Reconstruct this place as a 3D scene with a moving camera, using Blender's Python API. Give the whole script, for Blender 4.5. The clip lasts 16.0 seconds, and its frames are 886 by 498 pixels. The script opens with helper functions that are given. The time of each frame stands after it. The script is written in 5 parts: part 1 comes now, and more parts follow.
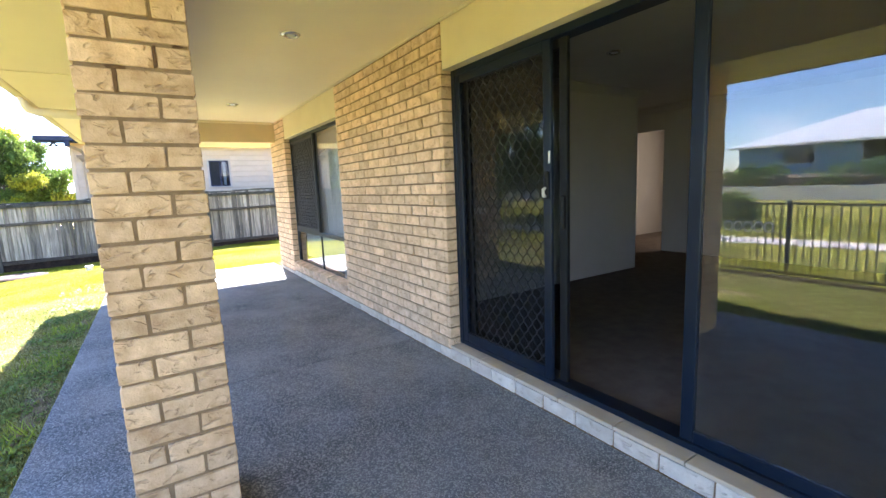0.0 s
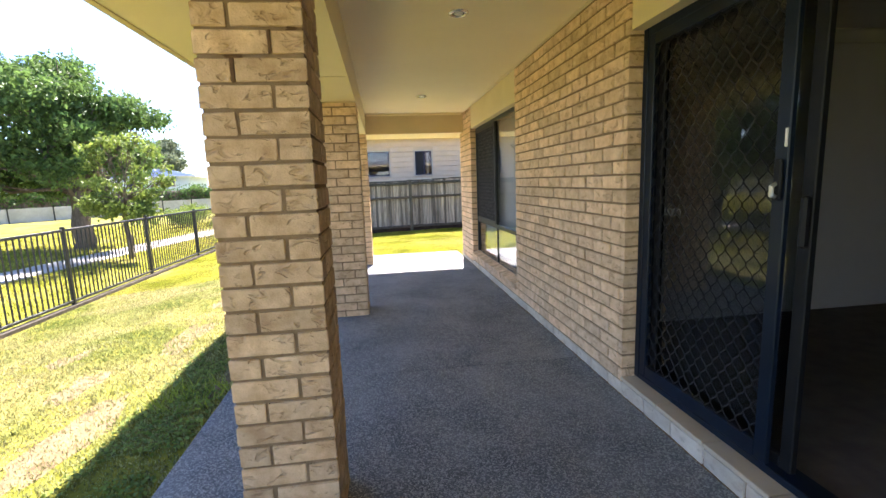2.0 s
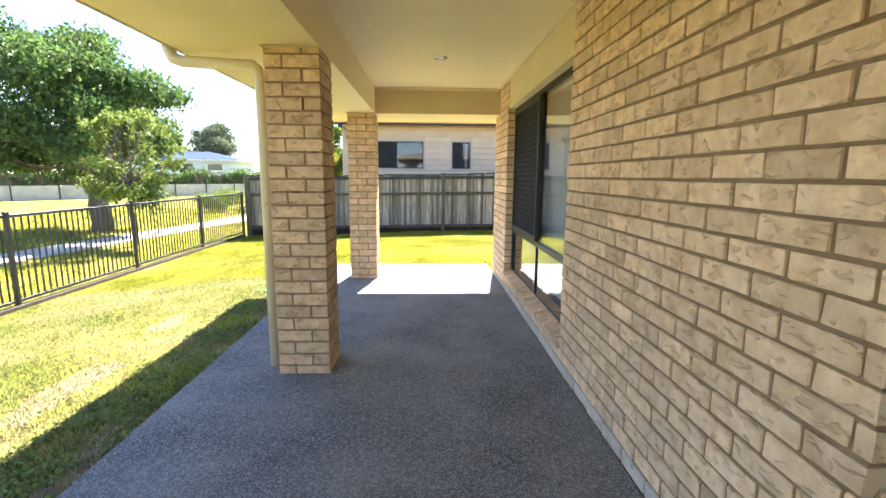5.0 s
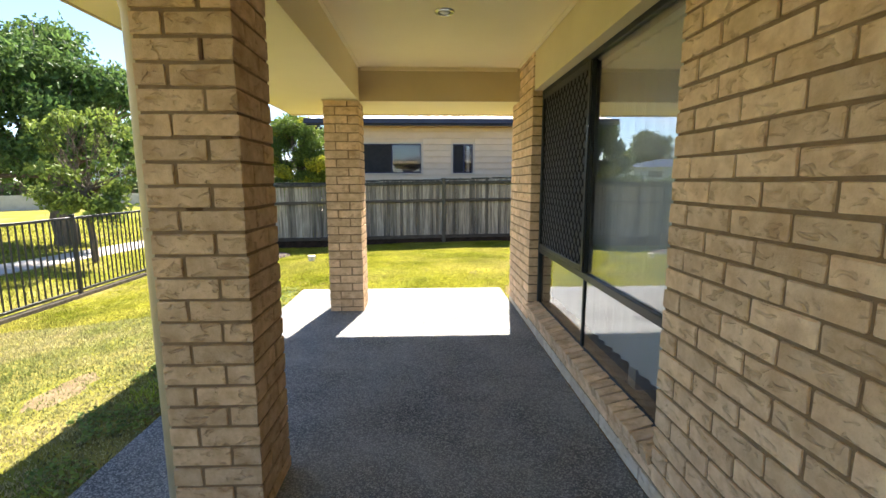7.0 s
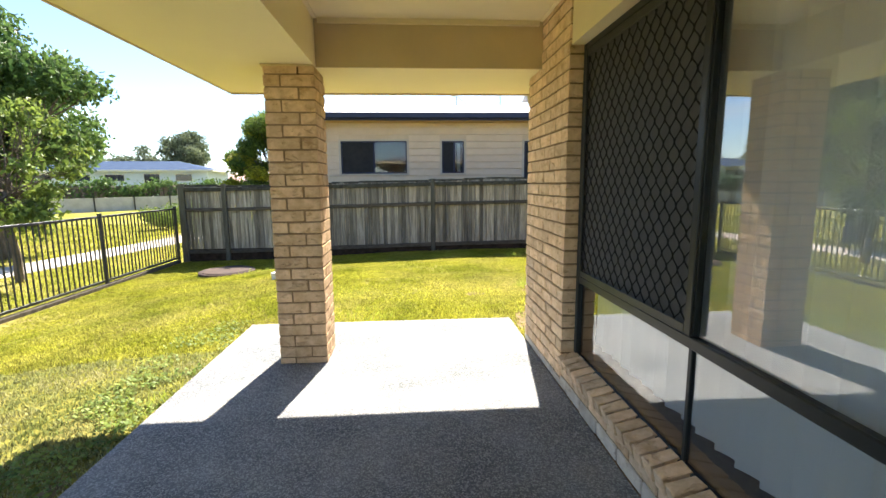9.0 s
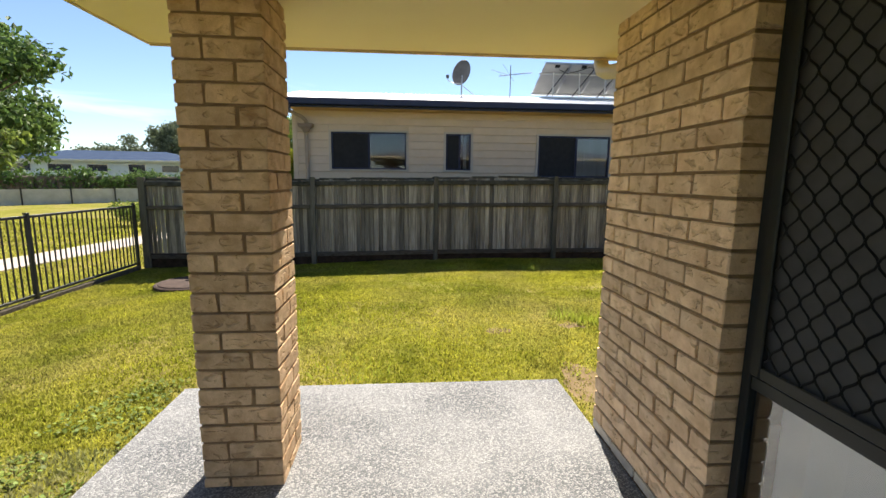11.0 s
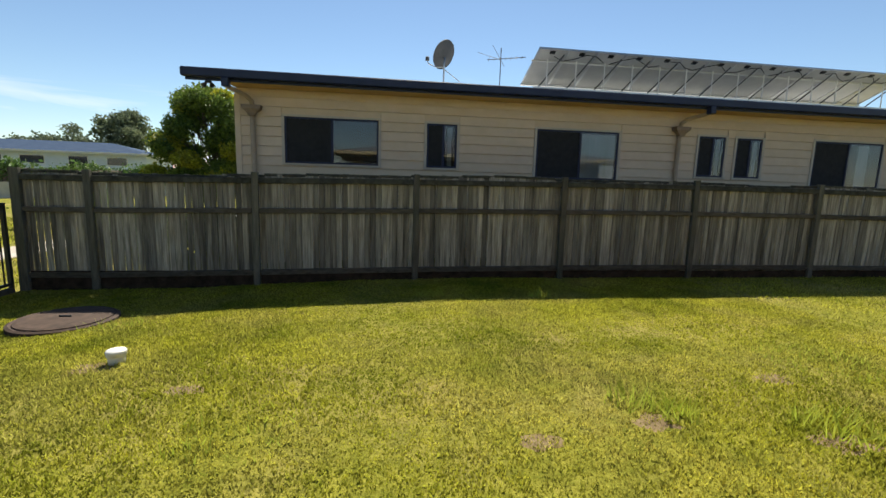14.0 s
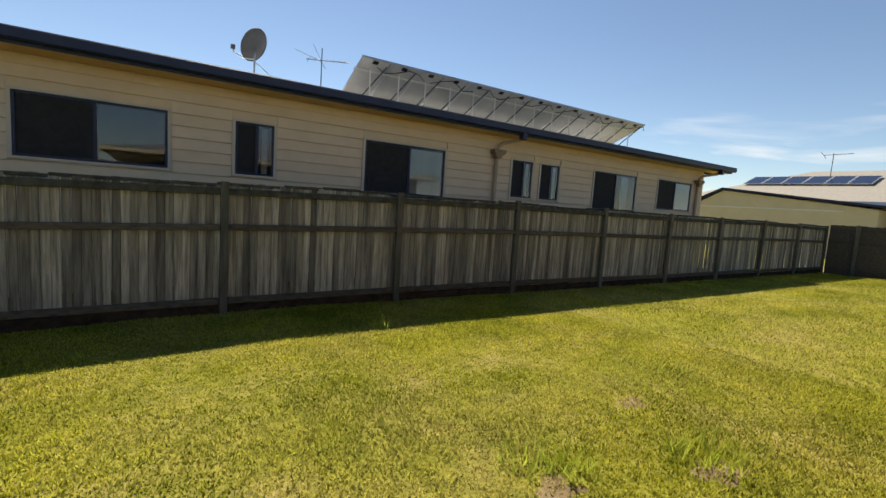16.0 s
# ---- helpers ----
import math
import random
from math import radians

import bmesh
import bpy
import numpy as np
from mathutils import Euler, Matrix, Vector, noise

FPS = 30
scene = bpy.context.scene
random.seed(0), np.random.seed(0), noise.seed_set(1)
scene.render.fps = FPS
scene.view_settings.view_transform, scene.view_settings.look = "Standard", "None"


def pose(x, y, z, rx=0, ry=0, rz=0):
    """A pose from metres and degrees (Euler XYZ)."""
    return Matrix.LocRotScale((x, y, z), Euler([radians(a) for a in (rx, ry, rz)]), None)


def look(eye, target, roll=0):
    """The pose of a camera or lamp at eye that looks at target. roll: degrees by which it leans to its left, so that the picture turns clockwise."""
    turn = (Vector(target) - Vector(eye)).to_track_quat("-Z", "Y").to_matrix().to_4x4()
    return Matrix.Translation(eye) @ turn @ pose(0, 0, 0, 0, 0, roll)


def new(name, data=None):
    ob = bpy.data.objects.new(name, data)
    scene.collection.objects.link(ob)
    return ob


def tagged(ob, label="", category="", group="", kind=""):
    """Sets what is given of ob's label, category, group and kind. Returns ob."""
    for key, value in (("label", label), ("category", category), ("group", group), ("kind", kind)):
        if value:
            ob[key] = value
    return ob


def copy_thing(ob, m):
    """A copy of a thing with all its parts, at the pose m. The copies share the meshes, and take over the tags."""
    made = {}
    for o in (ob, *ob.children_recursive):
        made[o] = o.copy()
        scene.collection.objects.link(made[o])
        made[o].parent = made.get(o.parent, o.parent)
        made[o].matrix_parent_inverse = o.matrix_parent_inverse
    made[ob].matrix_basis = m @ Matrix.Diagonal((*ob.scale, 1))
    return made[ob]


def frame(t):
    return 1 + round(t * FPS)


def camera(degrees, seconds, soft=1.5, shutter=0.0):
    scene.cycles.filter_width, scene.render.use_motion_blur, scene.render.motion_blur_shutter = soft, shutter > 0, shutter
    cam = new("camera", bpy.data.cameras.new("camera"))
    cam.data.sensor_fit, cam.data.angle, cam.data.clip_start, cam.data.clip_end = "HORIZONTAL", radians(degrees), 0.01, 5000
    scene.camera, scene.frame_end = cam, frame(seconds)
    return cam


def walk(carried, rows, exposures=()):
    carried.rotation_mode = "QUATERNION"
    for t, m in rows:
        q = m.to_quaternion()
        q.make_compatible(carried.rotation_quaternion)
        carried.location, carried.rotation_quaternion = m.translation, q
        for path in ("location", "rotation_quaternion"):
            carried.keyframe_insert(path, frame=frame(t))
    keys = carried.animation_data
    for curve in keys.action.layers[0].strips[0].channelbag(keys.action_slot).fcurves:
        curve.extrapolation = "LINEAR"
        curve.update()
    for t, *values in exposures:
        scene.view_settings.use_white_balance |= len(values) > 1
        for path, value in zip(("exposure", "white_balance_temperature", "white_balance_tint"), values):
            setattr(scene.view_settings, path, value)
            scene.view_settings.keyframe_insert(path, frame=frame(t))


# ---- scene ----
cam = camera(89.5, 16.0)
PATH = [
    (0, (-1.854, -1.86, 1.379), (-0.79, -0.191, 1.094), -2.4),
    (0.5, (-1.754, -1.87, 1.379), (-1.003, -0.037, 1.101), -2.4),
    (1, (-1.674, -1.802, 1.357), (-1.084, 0.089, 1.079), -2.7),
    (1.5, (-1.57, -1.671, 1.383), (-1.23, 0.28, 1.106), -2.3),
    (2, (-1.451, -1.541, 1.393), (-1.192, 0.419, 1.092), -2.1),
    (2.5, (-1.276, -1.361, 1.407), (-1.097, 0.609, 1.107), 0.2),
    (3, (-1.155, -1.131, 1.386), (-1.016, 0.839, 1.073), 0.9),
    (3.5, (-1.102, -0.835, 1.42), (-1.003, 1.139, 1.109), 1.0),
    (4, (-1.047, -0.544, 1.395), (-0.953, 1.428, 1.075), 1.2),
    (4.2, (-1.017, -0.412, 1.405), (-0.931, 1.559, 1.076), 1.1),
    (6.5, (-0.942, 1.136, 1.379), (-0.87, 3.112, 1.079), -0.1),
    (7, (-0.977, 1.463, 1.386), (-0.902, 3.44, 1.088), -0.1),
    (7.5, (-0.988, 1.808, 1.373), (-0.912, 3.785, 1.08), -0.3),
    (8, (-1.003, 2.151, 1.368), (-0.919, 4.127, 1.076), -0.3),
    (8.5, (-1.002, 2.492, 1.371), (-0.894, 4.467, 1.072), -0.6),
    (9, (-0.976, 2.821, 1.371), (-0.844, 4.795, 1.08), -0.5),
    (9.2, (-0.947, 2.959, 1.369), (-0.831, 4.934, 1.075), -0.4),
    (11.3, (-1.087, 4.444, 1.42), (-0.924, 6.413, 1.107), 0.6),
    (11.5, (-1.087, 4.578, 1.418), (-0.924, 6.546, 1.099), 0.4),
    (12, (-1.066, 4.921, 1.412), (-0.9, 6.887, 1.084), 0.2),
    (12.5, (-1.07, 5.239, 1.409), (-0.899, 7.205, 1.087), 0.2),
    (13, (-1.103, 5.559, 1.428), (-0.901, 7.524, 1.116), 0.5),
    (13.5, (-1.102, 5.865, 1.403), (-0.864, 7.827, 1.095), 1.0),
    (14, (-1.118, 6.161, 1.4), (-0.826, 8.116, 1.096), 1.7),
    (14.5, (-1.17, 6.438, 1.415), (-0.769, 8.375, 1.126), 2.2),
    (15, (-1.183, 6.654, 1.396), (-0.682, 8.57, 1.117), 2.5),
    (15.5, (-1.169, 6.862, 1.4), (-0.508, 8.733, 1.153), 2.8),
    (16, (-1.171, 7.012, 1.408), (-0.107, 8.693, 1.2), 3.9),
]
walk(cam, [(t, look(eye, target, roll)) for t, eye, target, roll in PATH], exposures=((0.0, 3.45, 5650, 20), (0.5, 2.9, 6000, 20), (1.5, 2.7, 6050, 21), (2.5, 2.75, 6050, 21), (3.5, 3.0, 5950, 18), (4.2, 3.25, 5950, 17), (6.3, 2.13, 6400, 14), (8.0, 2.27, 6350, 12), (8.6, 2.27, 6350, 12), (9.2, 1.95, 6400, 11), (11.3, 1.2, 6500, 12), (12.5, 1.0, 6500, 9), (13.5, 0.86, 6400, 3), (14.5, 0.86, 6900, 8), (16.0, 0.83, 7000, 10)))

# ---- world, sun, exposure ----
SUN_DIR = Vector((0.155, 0.867, 1.0)).normalized()
world = bpy.data.worlds.new("world")
scene.world = world
world.use_nodes = True
wn = world.node_tree
sky = wn.nodes.new("ShaderNodeTexSky")
sky.sky_type = "NISHITA"
sky.sun_disc = False
sky.sun_elevation = math.asin(SUN_DIR.z)
sky.sun_rotation = math.atan2(SUN_DIR.x, SUN_DIR.y)
sky.air_density, sky.dust_density, sky.ozone_density = 0.9, 0.05, 2.4
# thin high cloud, low over the horizon
geo, stretch_map, cloud, ramp_c, sep, band, amount, veil = (wn.nodes.new(k) for k in (
    "ShaderNodeTexCoord", "ShaderNodeMapping", "ShaderNodeTexNoise", "ShaderNodeMapRange", "ShaderNodeSeparateXYZ", "ShaderNodeMapRange", "ShaderNodeMath", "ShaderNodeMix"))
stretch_map.inputs["Scale"].default_value = (1.6, 1.6, 11.0)
wn.links.new(geo.outputs["Generated"], stretch_map.inputs[0])
wn.links.new(stretch_map.outputs[0], cloud.inputs["Vector"])
cloud.inputs["Scale"].default_value, cloud.inputs["Detail"].default_value, cloud.inputs["Distortion"].default_value = 1.7, 7.0, 0.5
ramp_c.inputs["From Min"].default_value, ramp_c.inputs["From Max"].default_value, ramp_c.inputs["To Max"].default_value = 0.52, 0.72, 0.75
wn.links.new(cloud.outputs["Fac"], ramp_c.inputs[0])
wn.links.new(geo.outputs["Generated"], sep.inputs[0])
band.inputs["From Min"].default_value, band.inputs["From Max"].default_value = 0.23, 0.12
wn.links.new(sep.outputs["Z"], band.inputs[0])
amount.operation = "MULTIPLY"
wn.links.new(ramp_c.outputs[0], amount.inputs[0])
wn.links.new(band.outputs[0], amount.inputs[1])
veil.data_type = "RGBA"
veil.inputs[7].default_value = (9.0, 9.0, 9.0, 1)
wn.links.new(amount.outputs[0], veil.inputs["Factor"])
wn.links.new(sky.outputs[0], veil.inputs[6])
wn.links.new(veil.outputs[2], wn.nodes["Background"].inputs[0])
wn.nodes["Background"].inputs[1].default_value = 0.072
sun_data = bpy.data.lights.new("sun", "SUN")
sun_data.energy, sun_data.angle, sun_data.color = 5.0, radians(0.53), (1.0, 0.92, 0.79)
sun = new("sun", sun_data)
sun.matrix_world = look(SUN_DIR * 60, (0, 0, 0))


# ---- materials ----
def mat(name, c1, c2, scale=6.0, rough=0.7, bump=0.15, bscale=60.0, metal=0.0, stain=None, stain_scale=1.2, tint=0.0,
        stretch=(1, 1, 1), spec=0.4, detail=6.0, bdist=0.004, stain_amount=0.6, island=0.0, thin=0.0):
    """Two scales of colour, stains and fine relief, in metres of the object's own space."""
    m = bpy.data.materials.new(name)
    m.use_nodes = True
    nt, n = m.node_tree, m.node_tree.nodes
    p = n["Principled BSDF"]
    co, info = n.new("ShaderNodeTexCoord"), n.new("ShaderNodeObjectInfo")
    mul, add, mp = n.new("ShaderNodeMath"), n.new("ShaderNodeVectorMath"), n.new("ShaderNodeMapping")
    mul.operation, mul.inputs[1].default_value = "MULTIPLY", 37.0
    nt.links.new(info.outputs["Random"], mul.inputs[0])
    nt.links.new(co.outputs["Object"], add.inputs[0])
    nt.links.new(mul.outputs[0], add.inputs[1])
    nt.links.new(add.outputs[0], mp.inputs[0])
    mp.inputs["Scale"].default_value = stretch

    def noise_node(s, d=6.0):
        t = n.new("ShaderNodeTexNoise")
        t.inputs["Scale"].default_value, t.inputs["Detail"].default_value, t.inputs["Roughness"].default_value = s, d, 0.62
        nt.links.new(mp.outputs[0], t.inputs["Vector"])
        return t.outputs["Fac"]

    ramp = n.new("ShaderNodeValToRGB")
    ramp.color_ramp.elements[0].position, ramp.color_ramp.elements[1].position = 0.32, 0.68
    ramp.color_ramp.elements[0].color, ramp.color_ramp.elements[1].color = (*c1, 1), (*c2, 1)
    nt.links.new(noise_node(scale, detail), ramp.inputs[0])
    colour = ramp.outputs[0]
    if stain:
        r2, mix = n.new("ShaderNodeValToRGB"), n.new("ShaderNodeMix")
        r2.color_ramp.elements[0].position, r2.color_ramp.elements[1].position = 0.45, 0.72
        r2.color_ramp.elements[1].color = (stain_amount, stain_amount, stain_amount, 1)
        nt.links.new(noise_node(stain_scale, 8.0), r2.inputs[0])
        mix.data_type = "RGBA"
        nt.links.new(r2.outputs[0], mix.inputs["Factor"])
        nt.links.new(colour, mix.inputs[6])
        mix.inputs[7].default_value = (*stain, 1)
        colour = mix.outputs[2]
    if tint or island:
        hsv, mr = n.new("ShaderNodeHueSaturation"), n.new("ShaderNodeMapRange")
        amount = tint or island
        mr.inputs["To Min"].default_value, mr.inputs["To Max"].default_value = 1 - amount, 1 + amount
        if island:
            geo = n.new("ShaderNodeNewGeometry")
            nt.links.new(geo.outputs["Random Per Island"], mr.inputs[0])
        else:
            nt.links.new(info.outputs["Random"], mr.inputs[0])
        nt.links.new(mr.outputs[0], hsv.inputs["Value"])
        nt.links.new(colour, hsv.inputs["Color"])
        colour = hsv.outputs[0]
    nt.links.new(colour, p.inputs["Base Color"])
    p.inputs["Roughness"].default_value, p.inputs["Metallic"].default_value = rough, metal
    p.inputs["Specular IOR Level"].default_value = spec
    if bump:
        b = n.new("ShaderNodeBump")
        b.inputs["Strength"].default_value, b.inputs["Distance"].default_value = bump, bdist
        nt.links.new(noise_node(bscale, 4.0), b.inputs["Height"])
        nt.links.new(b.outputs[0], p.inputs["Normal"])
    if thin:
        # leaves and blades let the light through
        tr, mx = n.new("ShaderNodeBsdfTranslucent"), n.new("ShaderNodeMixShader")
        nt.links.new(colour, tr.inputs["Color"])
        mx.inputs[0].default_value = thin
        nt.links.new(p.outputs[0], mx.inputs[1])
        nt.links.new(tr.outputs[0], mx.inputs[2])
        nt.links.new(mx.outputs[0], n["Material Output"].inputs["Surface"])
    return m


def brick_material(name, c1, c2, deep):
    """Clay brick with a hand-pressed face: short creases along its length, and a tint of its own for each brick."""
    m = mat(name, c1, c2, scale=14, rough=0.88, bump=0, tint=0.13, spec=0.2, stain=deep, stain_scale=9.0, stain_amount=0.34)
    nt, n = m.node_tree, m.node_tree.nodes
    p = n["Principled BSDF"]
    mp = next(x for x in n if x.bl_idname == "ShaderNodeMapping")
    st, wav, fine, ramp, mix = (n.new(k) for k in ("ShaderNodeMapping", "ShaderNodeTexNoise", "ShaderNodeTexNoise", "ShaderNodeValToRGB", "ShaderNodeMath"))
    st.inputs["Scale"].default_value = (15, 15, 27)
    st.inputs["Rotation"].default_value = (0.25, 0.35, 0.2)
    nt.links.new(mp.outputs[0], st.inputs[0])
    nt.links.new(st.outputs[0], wav.inputs["Vector"])
    wav.inputs["Scale"].default_value, wav.inputs["Detail"].default_value, wav.inputs["Distortion"].default_value = 1.0, 2.0, 0.7
    # short pressed hollows where the stretched field runs high
    ramp.color_ramp.elements[0].position, ramp.color_ramp.elements[0].color = 0.56, (1, 1, 1, 1)
    ramp.color_ramp.elements[1].position, ramp.color_ramp.elements[1].color = 0.70, (0, 0, 0, 1)
    nt.links.new(wav.outputs["Fac"], ramp.inputs[0])
    fine.inputs["Scale"].default_value, fine.inputs["Detail"].default_value = 130.0, 5.0
    nt.links.new(mp.outputs[0], fine.inputs["Vector"])
    mix.operation, mix.inputs[1].default_value = "MULTIPLY_ADD", 0.35
    nt.links.new(fine.outputs["Fac"], mix.inputs[0])
    nt.links.new(ramp.outputs[0], mix.inputs[2])
    b = n.new("ShaderNodeBump")
    b.inputs["Strength"].default_value, b.inputs["Distance"].default_value = 0.9, 0.008
    nt.links.new(mix.outputs[0], b.inputs["Height"])
    nt.links.new(b.outputs[0], p.inputs["Normal"])
    # the creases are mixed towards the darker deep tone
    old = p.inputs["Base Color"].links[0].from_socket
    mx, inv = n.new("ShaderNodeMix"), n.new("ShaderNodeMapRange")
    inv.inputs["To Min"].default_value, inv.inputs["To Max"].default_value = 0.34, 0.0
    nt.links.new(ramp.outputs[0], inv.inputs[0])
    mx.data_type = "RGBA"
    nt.links.new(inv.outputs[0], mx.inputs["Factor"])
    nt.links.new(old, mx.inputs[6])
    mx.inputs[7].default_value = (*deep, 1)
    nt.links.new(mx.outputs[2], p.inputs["Base Color"])
    return m


def aggregate_material(name, c1, c2, stone, wear):
    """Exposed-aggregate concrete: pebbles a few millimetres across in a grey matrix, with broad worn patches."""
    m = mat(name, c1, c2, scale=1.6, rough=0.85, bump=0, stain=wear, stain_scale=1.0, stain_amount=0.6)
    nt, n = m.node_tree, m.node_tree.nodes
    p = n["Principled BSDF"]
    mp = next(x for x in n if x.bl_idname == "ShaderNodeMapping")
    v, r, mx, hs = n.new("ShaderNodeTexVoronoi"), n.new("ShaderNodeMapRange"), n.new("ShaderNodeMix"), n.new("ShaderNodeSeparateColor")
    v.inputs["Scale"].default_value = 150.0
    nt.links.new(mp.outputs[0], v.inputs["Vector"])
    nt.links.new(v.outputs["Color"], hs.inputs[0])
    mx.data_type = "RGBA"
    r.inputs["From Min"].default_value, r.inputs["From Max"].default_value, r.inputs["To Max"].default_value = 0.40, 1.0, 0.70
    nt.links.new(hs.outputs[0], r.inputs[0])
    old = p.inputs["Base Color"].links[0].from_socket
    nt.links.new(r.outputs[0], mx.inputs["Factor"])
    nt.links.new(old, mx.inputs[6])
    mx.inputs[7].default_value = (*stone, 1)
    nt.links.new(mx.outputs[2], p.inputs["Base Color"])
    b = n.new("ShaderNodeBump")
    b.inputs["Strength"].default_value, b.inputs["Distance"].default_value = 0.7, 0.004
    b.invert = True
    nt.links.new(v.outputs["Distance"], b.inputs["Height"])
    nt.links.new(b.outputs[0], p.inputs["Normal"])
    return m


def glass_material(name, tone=(0.86, 0.93, 0.92), ior=1.5):
    m = bpy.data.materials.new(name)
    m.use_nodes = True
    p = m.node_tree.nodes["Principled BSDF"]
    p.inputs["Base Color"].default_value = (*tone, 1)
    p.inputs["Roughness"].default_value, p.inputs["IOR"].default_value = 0.0, ior
    p.inputs["Transmission Weight"].default_value = 1.0
    return m


M_BRICK = brick_material("cream_brick", (0.685, 0.465, 0.275), (0.905, 0.68, 0.45), (0.38, 0.215, 0.095))
# darker copy of the house brick: weathering, plus the piers' shade in the colour
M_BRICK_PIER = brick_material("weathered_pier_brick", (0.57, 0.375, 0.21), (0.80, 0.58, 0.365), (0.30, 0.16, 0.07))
M_BRICK_PALE = brick_material("pale_washed_brick", (0.58, 0.50, 0.40), (0.72, 0.65, 0.54), (0.42, 0.33, 0.24))
M_MORTAR = mat("mortar", (0.235, 0.152, 0.083), (0.32, 0.22, 0.13), scale=20, rough=0.95, bump=0.5, bscale=140, spec=0.1)
M_CEILING = mat("cream_ceiling_paint", (0.85, 0.72, 0.45), (0.88, 0.76, 0.49), scale=1.5, rough=0.75, bump=0.04, bscale=30)
# ceiling cream darkened: the end beam's shade is put into this paint
M_SHADED_BEAM = mat("beige_beam_paint", (0.60, 0.47, 0.27), (0.65, 0.51, 0.30), scale=2.5, rough=0.7, bump=0.05, bscale=40)
M_INFILL = mat("cream_infill_paint", (0.72, 0.60, 0.36), (0.77, 0.65, 0.41), scale=2.0, rough=0.6, bump=0.04, bscale=40)
M_PIPE = mat("cream_pipe_paint", (0.60, 0.50, 0.31), (0.66, 0.56, 0.36), scale=5, rough=0.45, bump=0.03)
M_SLAB = aggregate_material("exposed_aggregate", (0.090, 0.096, 0.104), (0.225, 0.229, 0.232), (0.47, 0.468, 0.45), (0.038, 0.043, 0.052))
M_HOUSEWHITE = mat("cool_white_render", (0.58, 0.63, 0.68), (0.64, 0.69, 0.74), scale=2, rough=0.7, bump=0.0)
M_PATH = mat("path_concrete", (0.42, 0.37, 0.33), (0.52, 0.47, 0.43), scale=3, rough=0.9, bump=0.2, bscale=80, stain=(0.3, 0.26, 0.22))
M_FRAME = mat("dark_blue_aluminium", (0.004, 0.009, 0.019), (0.007, 0.014, 0.028), scale=4, rough=0.35, bump=0.0, spec=0.25)
M_WFRAME = mat("charcoal_aluminium", (0.013, 0.016, 0.018), (0.021, 0.024, 0.026), scale=4, rough=0.4, bump=0.0, spec=0.35)
M_GRILLE = mat("black_grille", (0.005, 0.005, 0.0055), (0.009, 0.009, 0.010), scale=10, rough=0.55, bump=0.0, spec=0.25)
M_FLYWIRE_DARK_ROOM = mat("fly_mesh", (0.02, 0.02, 0.021), (0.03, 0.03, 0.03), scale=10, rough=0.8, bump=0.0, spec=0.2)
M_INSECT = mat("grey_insect_mesh", (0.07, 0.07, 0.072), (0.09, 0.09, 0.092), scale=10, rough=0.7, bump=0.0, spec=0.3)
M_CRACK = mat("brown_raked_joint", (0.11, 0.06, 0.03), (0.17, 0.10, 0.055), scale=30, rough=0.95, bump=0.3, bscale=120, spec=0.05)
M_GLASS = glass_material("window_glass", (0.97, 0.985, 0.98), 2.1)
M_GLASS_FIXED = glass_material("door_glass", (0.72, 0.78, 0.78), 1.75)
M_GLASS_DOOR = glass_material("tinted_door_glass", (0.28, 0.31, 0.32), 1.5)
M_GLASS_FAR = glass_material("tinted_house_glass", (0.6, 0.66, 0.7), 1.5)
M_SILL = mat("cream_sill_tile", (0.52, 0.42, 0.29), (0.60, 0.50, 0.36), scale=5, rough=0.6, bump=0.1, bscale=80)
M_WHITE = mat("white_interior_paint", (0.58, 0.54, 0.485), (0.62, 0.58, 0.52), scale=2, rough=0.8, bump=0.03)
M_CARPET = mat("taupe_carpet", (0.16, 0.13, 0.105), (0.21, 0.172, 0.14), scale=8, rough=1.0, bump=0.6, bscale=220, spec=0.05)
M_BLIND = mat("white_blind_fabric", (0.82, 0.83, 0.80), (0.87, 0.88, 0.85), scale=6, rough=0.9, bump=0.15, bscale=250)
M_TIMBER = mat("weathered_paling", (0.18, 0.158, 0.125), (0.43, 0.385, 0.31), scale=5, rough=0.95, bump=0.5, bscale=22, stretch=(8, 8, 0.5),
               stain=(0.065, 0.056, 0.044), stain_scale=1.6, stain_amount=0.85, tint=0.5, spec=0.1)
M_POST = mat("weathered_post", (0.085, 0.075, 0.058), (0.17, 0.155, 0.125), scale=5, rough=0.95, bump=0.5, bscale=22, stretch=(5, 5, 0.6),
             stain=(0.075, 0.08, 0.06), stain_scale=2.0, stain_amount=0.9, tint=0.18, spec=0.1)
M_RAIL = mat("weathered_rail", (0.055, 0.046, 0.036), (0.135, 0.115, 0.09), scale=5, rough=0.95, bump=0.5, bscale=22, stretch=(1.5, 5, 5),
             stain=(0.07, 0.062, 0.05), stain_scale=2.5, stain_amount=0.6, tint=0.15, spec=0.1)
M_KICK = mat("damp_dark_kickboard", (0.022, 0.016, 0.012), (0.062, 0.042, 0.030), scale=7, rough=1.0, bump=0.5, bscale=25, spec=0.05)
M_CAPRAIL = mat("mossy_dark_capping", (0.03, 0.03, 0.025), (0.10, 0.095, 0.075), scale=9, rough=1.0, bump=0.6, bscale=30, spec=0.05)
M_IRON = mat("black_powder_coat", (0.012, 0.013, 0.014), (0.022, 0.023, 0.025), scale=8, rough=0.45, bump=0.0, spec=0.4)
